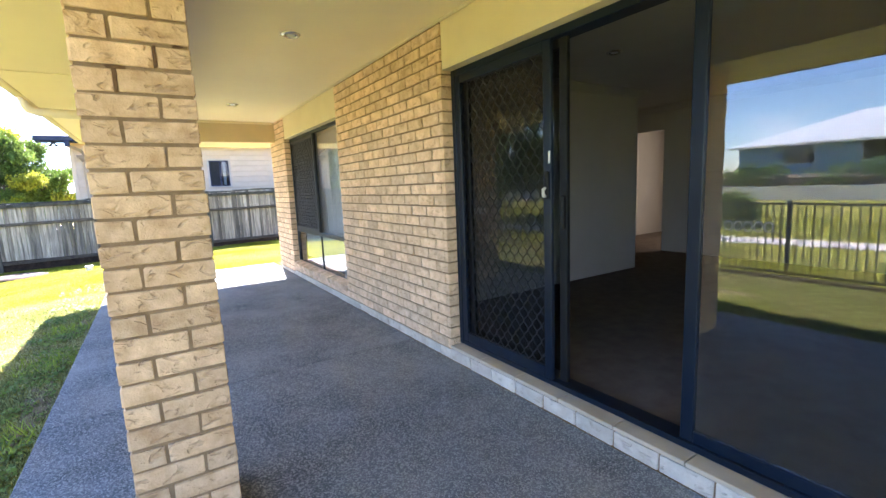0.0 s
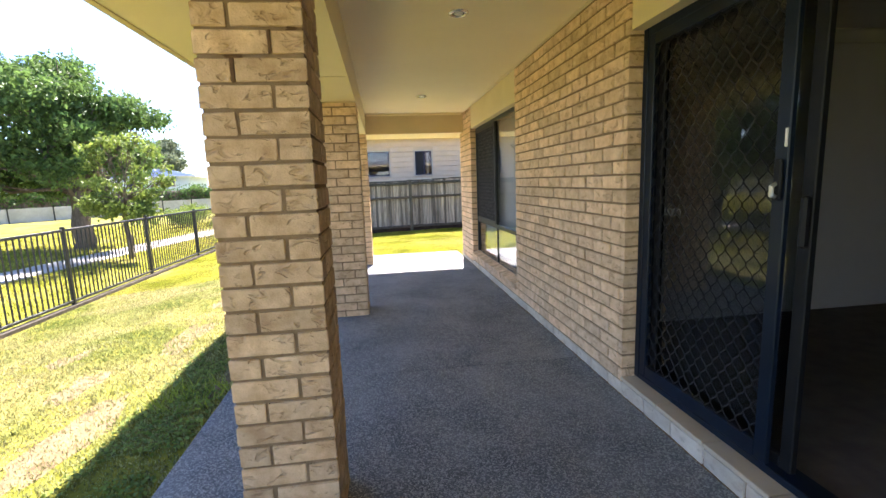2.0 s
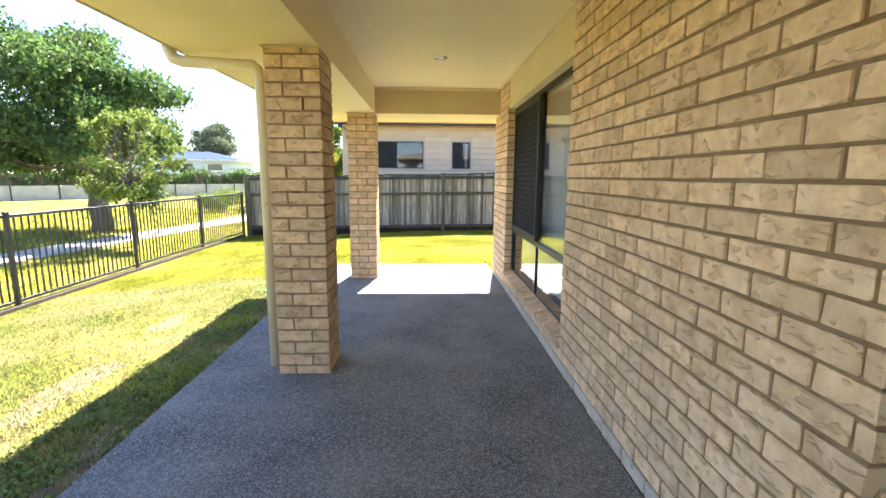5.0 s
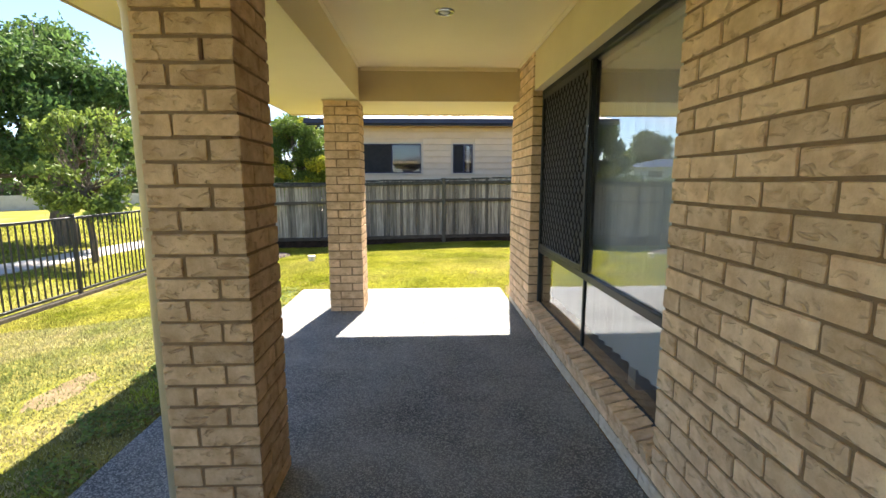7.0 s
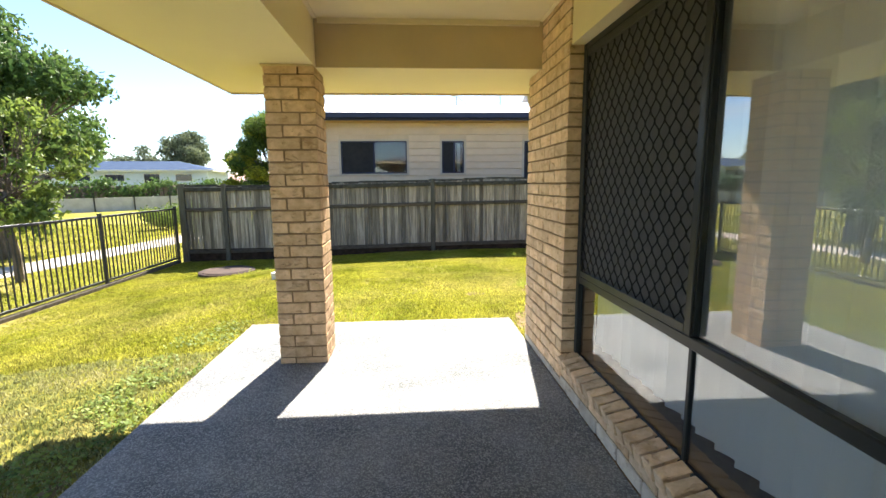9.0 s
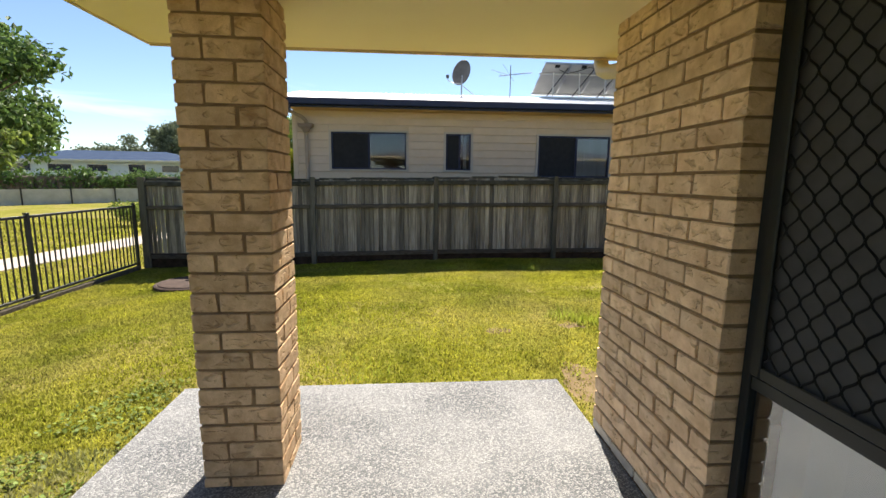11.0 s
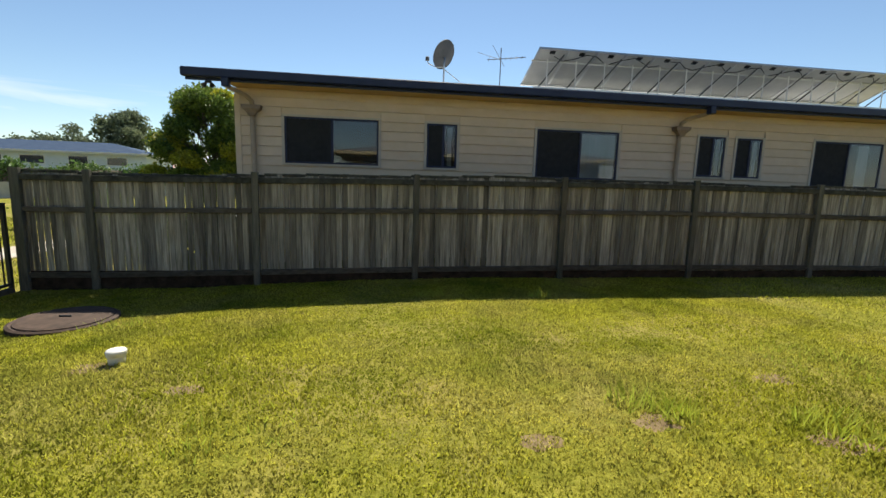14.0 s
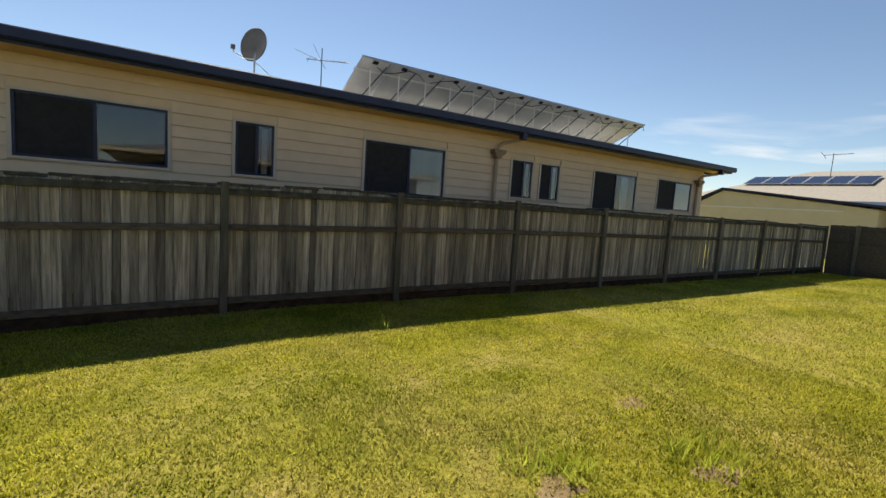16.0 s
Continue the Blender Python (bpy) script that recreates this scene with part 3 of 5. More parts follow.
# cover strips where ceiling, beams and soffit meet
bm = box(BEAM_X, BEAM_X + 0.028, Y_FRONT, 6.22, CEIL - 0.008, CEIL - 0.001)
box(BEAM_X + 0.03, -0.03, 6.217, 6.243, CEIL - 0.034, CEIL - 0.001, bm=bm)
box(-0.028, 0.0, Y_FRONT, 6.217, CEIL - 0.008, CEIL - 0.001, bm=bm)
for y in (-0.9, 2.1):
    box(-2.60, BEAM_X - 0.022, y, y + 0.025, SOFFIT - 0.005, SOFFIT - 0.001, bm=bm)
structure(part("trim_cover_strip", bm, M_CEILING), "thin cream cover strips on the ceiling joints", "trim")
for x0, y0 in ((-2.034, 0.095), (-2.011, 3.165), (-2.012, 6.185)):
    structure(part("trim_pier_cap", box(x0 - 0.012, x0 + 0.357 - 0.004, y0 - 0.012, y0 + 0.365, SOFFIT - 0.014, SOFFIT - 0.005), M_SHADED_BEAM), "thin beige packing strip on top of the pier", "trim")
# fascia and gutter round the eave
bm = box(-2.64, -2.62, Y_FRONT, 7.22, SOFFIT - 0.004, SOFFIT + 0.16)
box(-2.62, 8.42, 7.20, 7.22, SOFFIT - 0.015, SOFFIT + 0.16, bm=bm)
structure(part("trim_fascia", bm, M_SHADED_BEAM), "beige fascia board along the eave", "fascia")
bm = box(-2.745, -2.642, Y_FRONT, 7.33, SOFFIT + 0.045, SOFFIT + 0.165, 0.012)
box(-2.642, 8.42, 7.222, 7.33, SOFFIT + 0.045, SOFFIT + 0.165, 0.012, bm=bm)
structure(part("trim_gutter", bm, M_PIPE), "cream metal gutter along the eave", "gutter")
# hip roof over all of it
rv = [(-2.74, Y_FRONT - 2, 2.38), (-2.74, 7.32, 2.38), (9.0, 7.32, 2.38), (9.0, Y_FRONT - 2, 2.38), (3.1, 1.6, 3.5), (3.1, Y_FRONT - 2, 3.5)]
structure(raw_mesh("roof", rv, [(0, 1, 4, 5), (1, 2, 4), (2, 3, 5, 4), (0, 5, 3)], M_OWNROOF), "grey metal hip roof of the house", "roof")

# downpipes
dp = empty("downpipe", (-2.085, 3.315, 0))
tagged(dp, "cream painted round downpipe beside the brick pier", "downpipe")
part("pipe", tube([(0, 0, 0), (0, 0, 2.03), (-0.015, 0, 2.085), (-0.05, 0, 2.115), (-0.50, 0, 2.135), (-0.56, 0, 2.155), (-0.585, 0, 2.20), (-0.60, 0, 2.27)], 0.038, 14), M_PIPE, dp, smooth=True)
part("bracket", tube([(-0.045, 0.0, 1.2), (0.0, -0.043, 1.2), (0.045, 0.0, 1.2)], 0.006, 6), M_PIPE, dp)
dp = empty("downpipe", (0.20, 6.66, 0))
tagged(dp, "cream downpipe bending from the gutter to the end wall", "downpipe")
part("pipe", tube([(0, 0, 0), (0, 0, 1.98), (0.0, 0.02, 2.03), (0, 0.5, 2.11), (0, 0.57, 2.14), (0, 0.60, 2.19), (0, 0.60, 2.27)], 0.045, 14), M_PIPE, dp, smooth=True)

# recessed downlights
def downlight(x, y, z, name="ceiling_light"):
    ob = empty(name, (x, y, z))
    tagged(ob, "small round chrome recessed downlight, off", "ceiling light", group="patio downlights")
    part("recess", lathe([(0.050, -0.003), (0.050, -0.001)], 24), M_RECESS, ob)
    bm = bmesh.new()
    rings = [[bm.verts.new((rr * math.cos(2 * math.pi * j / 28), rr * math.sin(2 * math.pi * j / 28), z)) for j in range(28)]
             for rr, z in ((0.046, -0.004), (0.047, -0.010), (0.058, -0.012), (0.070, -0.005), (0.072, 0.0))]
    for p, q in zip(rings, rings[1:]):
        for j in range(28):
            bm.faces.new((p[j], p[(j + 1) % 28], q[(j + 1) % 28], q[j]))
    part("ring", bm, M_CHROME, ob, smooth=True)
    part("lamp", lathe([(0.032, -0.0045), (0.029, -0.009), (0.012, -0.012)], 20), M_PVC, ob, smooth=True)
    return ob


light = downlight(-0.855, 1.70, CEIL)
copy_thing(light, pose(-0.84, 4.72, CEIL))
copy_thing(light, pose(-0.885, -1.55, CEIL))


# ---- grille, doors and window ----
def grille(name, y0, y1, z0, z1, x, parent, dy=0.080, dz=0.102, t=0.0036):
    """Expanded diamond mesh: strands that swing between the knuckles where they meet and run upright there."""
    verts, faces = [], []
    half = dz / 2

    def swing(u):
        return 0.75 * dy / dz * half / (2 * math.pi) * math.sin(2 * math.pi * u / half)
    for sgn in (1, -1):
        k = -int((z1 - z0) / dz) - 2
        while k < int((y1 - y0) / dy) + int((z1 - z0) / dz) + 2:
            line = []
            for j in range(int((z1 - z0) / half * 4) + 1):
                u = j * half / 4
                line.append((y0 + k * dy + sgn * (u * dy / dz - swing(u)), z0 + u))
            for (ya, za), (yb, zb) in zip(line, line[1:]):
                if min(ya, yb) < y0 or max(ya, yb) > y1:
                    continue
                ln = math.hypot(yb - ya, zb - za)
                ny, nz = -(zb - za) / ln * t, (yb - ya) / ln * t
                i = len(verts)
                for py, pz in ((ya, za), (yb, zb)):
                    verts += [(-t, py, pz), (0, py + ny, pz + nz), (t, py, pz), (0, py - ny, pz - nz)]
                faces += [(i + q, i + (q + 1) % 4, i + 4 + (q + 1) % 4, i + 4 + q) for q in range(4)]
            k += 1
    ob = raw_mesh(name, verts, faces, M_GRILLE, parent)
    ob["label"] = "black diamond security mesh"
    ob.location.x = x
    return ob


def rect_frame(y0, y1, z0, z1, x0, x1, wid, foot=None, bevel=0.004):
    bm = box(x0, x1, y0, y0 + wid, z0, z1, bevel)
    box(x0, x1, y1 - wid, y1, z0, z1, bevel, bm)
    box(x0 + 0.001, x1 - 0.001, y0 + wid, y1 - wid, z1 - wid, z1, bevel, bm)
    box(x0 + 0.001, x1 - 0.001, y0 + wid, y1 - wid, z0, z0 + (foot or wid), bevel, bm)
    return bm


def pane_part(y0, y1, z0, z1, x, parent, material=None):
    ob = part("pane", box(x, x + 0.005, y0, y1, z0, z1), material or M_GLASS, parent, "clear reflective glass")
    ob.visible_shadow = False
    return ob


Z0D, Z1D = 0.122, 2.20
door = empty("door_1", (0, 0, 0))
tagged(door, "dark blue aluminium sliding door, half open, with diamond security screen", "sliding door", kind="structure")
part("door_frame", rect_frame(DOOR0 + 0.003, DOOR1 - 0.003, Z0D, Z1D, 0.085, 0.20, 0.045, 0.035), M_FRAME, door)
screen = part("screen_frame", rect_frame(0.0, 0.945, Z0D + 0.03, Z1D - 0.04, 0.092, 0.118, 0.062, 0.075), M_FRAME, door)
grille("grille", 0.055, 0.89, Z0D + 0.10, Z1D - 0.10, 0.100, screen)
lock = part("lock", box(0.074, 0.092, 0.010, 0.044, 1.27, 1.43, 0.006), M_GRILLE, screen, "black lock plate")
part("latch", tube([(0.072, 0.026, 1.285), (0.056, 0.026, 1.29), (0.054, 0.026, 1.325), (0.072, 0.026, 1.335)], 0.008, 8), M_ALLOY, lock, "small bright metal snib")
part("key_tag", box(0.084, 0.0915, 0.003, 0.014, 1.475, 1.545, 0.002), M_PVC, screen, "small pale catch")
slide = part("sliding_panel", rect_frame(-0.080, 0.90, Z0D + 0.03, Z1D - 0.04, 0.135, 0.165, 0.055), M_GRILLE, door)
pane_part(-0.027, 0.845, Z0D + 0.09, Z1D - 0.10, 0.148, slide, M_GLASS_DOOR)
part("pull", box(0.100, 0.134, -0.079, -0.050, 1.09, 1.29, 0.010), M_GRILLE, slide, "black pull")
fixed = part("fixed_panel", rect_frame(DOOR0 + 0.05, -0.79, Z0D + 0.03, Z1D - 0.04, 0.105, 0.135, 0.06), M_FRAME, door)
pane_part(DOOR0 + 0.105, -0.845, Z0D + 0.09, Z1D - 0.10, 0.118, fixed, M_GLASS_FIXED)
part("track", box(0.090, 0.20, DOOR0 + 0.05, DOOR1 - 0.05, Z0D + 0.001, Z0D + 0.018), M_FRAME, door)
# oval safety marks on the fixed glass, and small ones on the panel behind the screen
def marks(y, z, n, x, parent):
    bm = bmesh.new()
    for k in range(n):
        ring = [bm.verts.new((x, y - k * 0.036 + r * 0.017 * math.cos(a), z + r * 0.022 * math.sin(a))) for r in (1.0, 0.72) for a in (2 * math.pi * j / 14 for j in range(14))]
        for j in range(14):
            bm.faces.new((ring[j], ring[(j + 1) % 14], ring[14 + (j + 1) % 14], ring[14 + j]))
    part("safety_mark", bm, M_ETCH, parent, "row of small pale oval marks")


marks(-0.955, 1.165, 5, 0.1155, fixed)
marks(0.805, 1.176, 4, 0.1455, slide)

win = empty("window_1", (0, 0, 0))
tagged(win, "charcoal aluminium window with diamond security screen and blinds behind", "window", kind="structure")
ZW0, ZW1, ZT, YM = 0.200, 2.20, 0.752, 4.428
part("window_frame", rect_frame(WIN0 + 0.003, WIN1 - 0.003, ZW0, ZW1, 0.088, 0.128, 0.040), M_WFRAME, win)
part("transom", box(0.086, 0.128, WIN0 + 0.05, WIN1 - 0.05, ZT - 0.028, ZT + 0.022, 0.005), M_WFRAME, win)
part("mullion", box(0.090, 0.126, YM - 0.022, YM + 0.022, ZT + 0.023, ZW1 - 0.046, 0.004), M_WFRAME, win)
part("mullion", box(0.100, 0.124, YM - 0.013, YM + 0.013, ZW0 + 0.046, ZT - 0.029, 0.004), M_WFRAME, win)
pane_part(WIN0 + 0.045, YM - 0.020, ZT + 0.021, ZW1 - 0.038, 0.112, win)
pane_part(YM + 0.020, WIN1 - 0.045, ZT + 0.021, ZW1 - 0.038, 0.119, win)
pane_part(WIN0 + 0.045, YM - 0.012, ZW0 + 0.038, ZT - 0.027, 0.112, win)
pane_part(YM + 0.012, WIN1 - 0.045, ZW0 + 0.038, ZT - 0.027, 0.112, win)
sf = part("screen_frame", rect_frame(YM - 0.024, WIN1 - 0.05, ZT + 0.024, ZW1 - 0.05, 0.076, 0.0865, 0.042), M_WFRAME, win)
grille("grille", YM + 0.012, WIN1 - 0.09, ZT + 0.062, ZW1 - 0.09, 0.083, sf, t=0.0042)
part("insect_mesh", box(0.104, 0.106, YM + 0.024, WIN1 - 0.055, ZT + 0.026, ZW1 - 0.052), M_INSECT, win, "fine black insect mesh")
# vertical blind behind the window
blind = empty("vertical_blind", (0.24, WIN0, 0))
tagged(blind, "white fabric vertical blind hanging behind the window", "blind")
part("headrail", box(-0.02, 0.03, 0.02, WIN1 - WIN0 - 0.02, 2.15, 2.19, 0.004), M_BLIND, blind)
bm = bmesh.new()
for j in range(7):
    y = -0.066 + 0.022 * j
    for z in (0.30, 2.15):
        bm.verts.new((0.010 * math.cos(j / 6 * math.pi - math.pi / 2), y, z))
bm.verts.ensure_lookup_table()
for j in range(6):
    bm.faces.new((bm.verts[2 * j], bm.verts[2 * j + 2], bm.verts[2 * j + 3], bm.verts[2 * j + 1]))
sl = part("slat", bm, M_BLIND, blind, smooth=True)
for k in range(20):
    m = pose(0, 0.06 + k * 0.118, 0, 0, 0, 12 + rnd.uniform(-8, 8))
    if k == 0:
        sl.matrix_basis = m
    else:
        share("slat", sl.data, blind, m)

# ---- rooms behind the glass ----
FLOOR = 0.12
structure(part("floor", box(0.215, 7.9, -6.0, 4.0, -0.008, FLOOR - 0.002), M_CARPET), "taupe carpet floor of the living room", "floor")
structure(part("ceiling_room", box(0.165, 8.0, -6.0, 6.35, 2.50, 2.52), M_WHITE), "white room ceiling", "ceiling")
structure(part("wall_room_1", box(0.30, 3.73, 1.90, 2.0, FLOOR, 2.498), M_WHITE), "white painted wall of the living room", "wall")
structure(part("wall_room_2", box(5.30, 5.40, -6.0, 2.47, FLOOR, 2.498), M_WHITE), "white painted far wall of the living room", "wall")
structure(part("wall_room_3", box(5.30, 5.40, 2.47, 3.35, 2.12, 2.498), M_WHITE), "white wall over the hall doorway", "wall")
structure(part("wall_room_4", box(5.30, 5.40, 3.35, 4.1, FLOOR, 2.498), M_WHITE), "white wall beside the hall doorway", "wall")
structure(part("wall_room_5", box(0.30, 8.0, 4.0, 4.1, FLOOR - 0.1, 2.498), M_WHITE), "white wall between living room and bedroom", "wall")
for name, y0, y1, z0, z1 in (("wall_room_6", -6.0, 1.2, -0.1, 2.498), ("wall_room_8", 2.4, 6.35, -0.1, 2.498), ("wall_room_9", 1.2, 2.4, -0.1, 0.95), ("wall_room_10", 1.2, 2.4, 2.1, 2.498)):
    structure(part(name, box(7.9, 8.0, y0, y1, z0, z1), M_WHITE), "outer wall on the far side of the house", "wall")
# unseen window and warm area lamp, added to brighten the hall and room
added_hall_window = part("window_2", rect_frame(1.2, 2.4, 0.95, 2.1, 7.92, 7.97, 0.05), M_WFRAME)
structure(added_hall_window, "unseen hall window added on the far side for the fill lamp", "window")
pane_part(1.24, 2.36, 0.99, 2.06, 7.945, added_hall_window)
hall_fill = bpy.data.lights.new("hall_window_sky", "AREA")
hall_fill.shape, hall_fill.size, hall_fill.size_y, hall_fill.energy, hall_fill.color = "RECTANGLE", 1.1, 1.05, 3.4, (1.0, 0.82, 0.58)
new("hall_window_sky", hall_fill).matrix_world = look((7.89, 1.8, 1.52), (6.0, 1.8, 1.4))
structure(part("wall_room_7", box(0.24, 7.9, -6.1, -6.0, -0.1, 2.9), M_WHITE), "outer wall at the front of the house", "wall")
structure(part("floor_bedroom", box(0.245, 7.9, 2.0, 6.35, -0.006, FLOOR - 0.004), M_CARPET), "taupe carpet floor of the bedroom", "floor")
bm = bmesh.new()
for (ax, ay, bx, by, nx, ny) in ((0.30, 1.90, 3.73, 1.90, 0, -1), (3.73, 1.90, 3.73, 2.0, 1, 0), (5.30, -6.0, 5.30, 4.0, -1, 0)):
    prof = ((0.0, 2.41), (0.012, 2.41), (0.03, 2.435), (0.07, 2.475), (0.085, 2.485), (0.085, 2.499), (0.0, 2.499))
    rings = [[bm.verts.new((x + nx * d, y + ny * d, z)) for d, z in prof] for x, y in ((ax, ay), (bx + (0.085 if nx == 0 else 0), by))]
    for j in range(len(prof)):
        k = (j + 1) % len(prof)
        bm.faces.new((rings[0][j], rings[0][k], rings[1][k], rings[1][j]))
structure(part("trim_cornice", bm, M_WHITE), "white plaster cornice round the room ceiling", "cornice")
room_light = downlight(1.80, 0.85, 2.50)
room_light["group"] = "room downlights"

# ---- timber fence ----
FENCE_Y = 13.35
FENCE_X0, FENCE_X1 = -6.27, 19.17


def paling_meshes():
    out = []
    for k in range(8):
        r = random.Random(300 + k)
        w, h = 0.0855 + r.uniform(-0.005, 0.004), 1.62 + r.uniform(-0.012, 0.012)
        bm = box(-w / 2, w / 2, -0.008, 0.008, 0, h, 0.0065)
        for v in bm.verts:
            v.co.x += 0.004 * (v.co.z / h) * r.uniform(-1, 1)
            v.co.y += 0.005 * (v.co.z / h) * r.uniform(-1, 1)
        me = bpy.data.meshes.new("paling")
        bm.to_mesh(me)
        bm.free()
        me.materials.append(M_TIMBER)
        out.append(me)
    return out


PALINGS = paling_meshes()
POSTS = [-6.15, -5.22, -2.95, -0.505, 1.965, 4.385, 6.865, 9.29, 11.68, 14.15, 16.64, 19.02]
fence = empty("timber_fence", (0, FENCE_Y, 0))
tagged(fence, "weathered grey timber paling fence with posts and rails", "paling fence")
rnd = random.Random(21)


def top_at(x):
    """The rails sag and rise a little from bay to bay."""
    return 1.36 + 0.12 * smooth_step(-5.5, 1.5, x) + 0.012 * math.sin(x * 1.9)


for x in POSTS:
    w = 0.125 if x < -6 else 0.095
    bm = box(-w / 2, w / 2, -0.10, -0.030, -0.45, top_at(x) + 0.035, 0.006)
    ob = part("post", bm, M_POST, fence)
    ob.location = (x + 0.0, 0, 0)
    ob.rotation_euler = (radians(rnd.uniform(-0.6, 0.6)), radians(rnd.uniform(-0.7, 0.7)), 0)
for a, b in zip(POSTS, POSTS[1:]):
    for off_top, hh in ((-0.090, 0.085), (-0.545, 0.075), (-1.50, 0.08)):
        za, zb = top_at(a) + off_top, top_at(b) + off_top
        ang = math.atan2(zb - za, b - a)
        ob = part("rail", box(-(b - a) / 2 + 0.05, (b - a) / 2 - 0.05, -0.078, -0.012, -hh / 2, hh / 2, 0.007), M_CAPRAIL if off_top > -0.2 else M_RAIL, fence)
        ob.matrix_basis = Matrix.Translation(((a + b) / 2, 0, (za + zb) / 2)) @ pose(0, 0, 0, rnd.uniform(-2, 2)) @ Matrix.Rotation(-ang, 4, "Y")
    ob = part("gravel_board", box(a + 0.05, b - 0.05, -0.052, -0.020, -0.46, -0.075, 0.004), M_KICK, fence, "dark reddish board along the ground")
x = FENCE_X0 + 0.06
while x < FENCE_X1:
    if x < -3.2 and rnd.random() < 0.05:
        x += 0.014
    top = top_at(x) + rnd.uniform(-0.014, 0.012)
    share("paling", PALINGS[rnd.randrange(8)], fence, pose(x, rnd.uniform(-0.004, 0.014), top - 1.62, rnd.uniform(-0.3, 0.3), rnd.uniform(-0.22, 0.22), rnd.uniform(-1.2, 1.2)))
    x += 0.0868 + rnd.uniform(-0.002, 0.004)
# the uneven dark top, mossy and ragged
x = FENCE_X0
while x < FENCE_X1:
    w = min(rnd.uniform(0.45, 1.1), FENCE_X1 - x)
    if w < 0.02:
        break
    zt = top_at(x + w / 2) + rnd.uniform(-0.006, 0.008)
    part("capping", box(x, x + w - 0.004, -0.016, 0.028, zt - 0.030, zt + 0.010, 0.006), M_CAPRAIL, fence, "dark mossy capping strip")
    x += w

# fence along the far side boundary
side = empty("side_fence", (19.15, 0, 0))
tagged(side, "timber paling fence on the far boundary, coloured dark for its shade", "paling fence")
bm = bmesh.new()
y = 13.25
while y > -14:
    box(-0.01 + rnd.uniform(-0.004, 0.004), 0.01, y - 0.096, y, -0.35, 1.55 + rnd.uniform(-0.012, 0.012), 0, bm)
    y -= 0.1
# palings take the dark rail timber: this fence's shade is in their colour
ob = part("palings", bm, M_RAIL, side)
ob["kind"] = "stuff"
for k in range(11):
    part("post", box(-0.10, -0.055, 12.4 - k * 2.43, 12.5 - k * 2.43, -0.45, 1.58, 0.005), M_POST, side)
for z in (1.40, 0.95, 0.0):
    part("rail", box(-0.053, -0.013, -14, 13.2, z - 0.04, z + 0.04), M_RAIL, side)

# ---- black metal fence ----
IRON_X, IRON_Z0 = -6.28, -0.335
iron = empty("metal_fence", (IRON_X, 0, 0))
tagged(iron, "black powder-coated metal picket fence beside the lawn", "metal fence")
iron_posts = [13.20 - 2.42 * k for k in range(8)]
for y in iron_posts:
    ob = part("post", box(-0.025, 0.025, y - 0.025, y + 0.025, IRON_Z0 - 0.1, 0.895, 0.003), M_IRON, iron)
    part("cap", box(-0.029, 0.029, y - 0.029, y + 0.029, 0.895, 0.912, 0.004), M_IRON, ob)
for a, b in zip(iron_posts, iron_posts[1:]):
    for z in (0.855, -0.245):
        part("rail", box(-0.019, 0.019, b + 0.025, a - 0.025, z - 0.019, z + 0.019, 0.003), M_IRON, iron)
picket = box(-0.008, 0.008, -0.008, 0.008, -0.245, 0.836)
pm = bpy.data.meshes.new("picket")
picket.to_mesh(pm)
picket.free()
pm.materials.append(M_IRON)
for a, b in zip(iron_posts, iron_posts[1:]):
    n_p = 22
    for k in range(n_p):
        share("picket", pm, iron, pose(0, b + (a - b) * (k + 1) / (n_p + 1), 0))
part("edging", box(-0.045, 0.045, iron_posts[-1], iron_posts[0], -0.42, -0.30, 0.01), M_RAIL, iron, "timber edging board under the fence")

# ---- neighbouring house ----
NY, NZ0, NZ1, NX0, NX1 = 15.25, -0.4, 2.985, -3.75, 14.1
house = empty("house_neighbour", (0, NY, 0))
tagged(house, "cream weatherboard single-storey house with navy gutter and pale metal roof", "house")
part("wall", box(NX0 + 0.03, NX1 - 0.03, 0.03, 7.4, NZ0, NZ1 + 0.01), M_BOARD, house)
OPENINGS = [(-2.875, -1.105, 1.645, 2.512, 0.5, 0), (-0.150, 0.455, 1.645, 2.505, 0.55, 0), (2.128, 3.935, 1.50, 2.500, 0.53, 1), (5.81, 6.455, 1.645, 2.512, 0.55, 0),
            (6.735, 7.37, 1.645, 2.505, 0.55, 0), (8.72, 10.55, 1.50, 2.525, 0.5, 2), (11.64, 13.45, 1.645, 2.545, 0.5, 1)]
BOARD = 0.182
z = NZ1 - 0.135
while z > 1.15:
    lo, hi = z - BOARD, z
    cuts = [(a, b) for a, b, c, d, *_ in OPENINGS if c - 0.06 < hi and d + 0.06 > lo]
    edges, x = [], NX0 + 0.09
    for a, b in sorted(cuts):
        edges.append((x, a - 0.055))
        x = b + 0.055
    edges.append((x, NX1 - 0.09))
    for a, b in edges:
        bm = bmesh.new()
        prof = ((-0.010, lo + 0.011), (-0.010, lo + 0.022), (0.014, hi), (0.028, hi), (0.028, lo + 0.011))
        ends = [[bm.verts.new((xx, yy, zz)) for yy, zz in prof] for xx in (a, b)]
        for j in range(5):
            k = (j + 1) % 5
            bm.faces.new((ends[0][j], ends[1][j], ends[1][k], ends[0][k]))
        bm.faces.new(ends[0])
        bm.faces.new(ends[1][::-1])
        bmesh.ops.recalc_face_normals(bm, faces=bm.faces)
        part("weatherboard", bm, M_BOARD, house)
    z -= BOARD
part("corner_board", box(NX0 - 0.01, NX0 + 0.09, -0.014, 0.09, 0.4, NZ1 - 0.13), M_BOARD, house)
part("corner_board", box(NX1 - 0.09, NX1 + 0.01, -0.014, 0.09, 0.4, NZ1 - 0.13), M_BOARD, house)
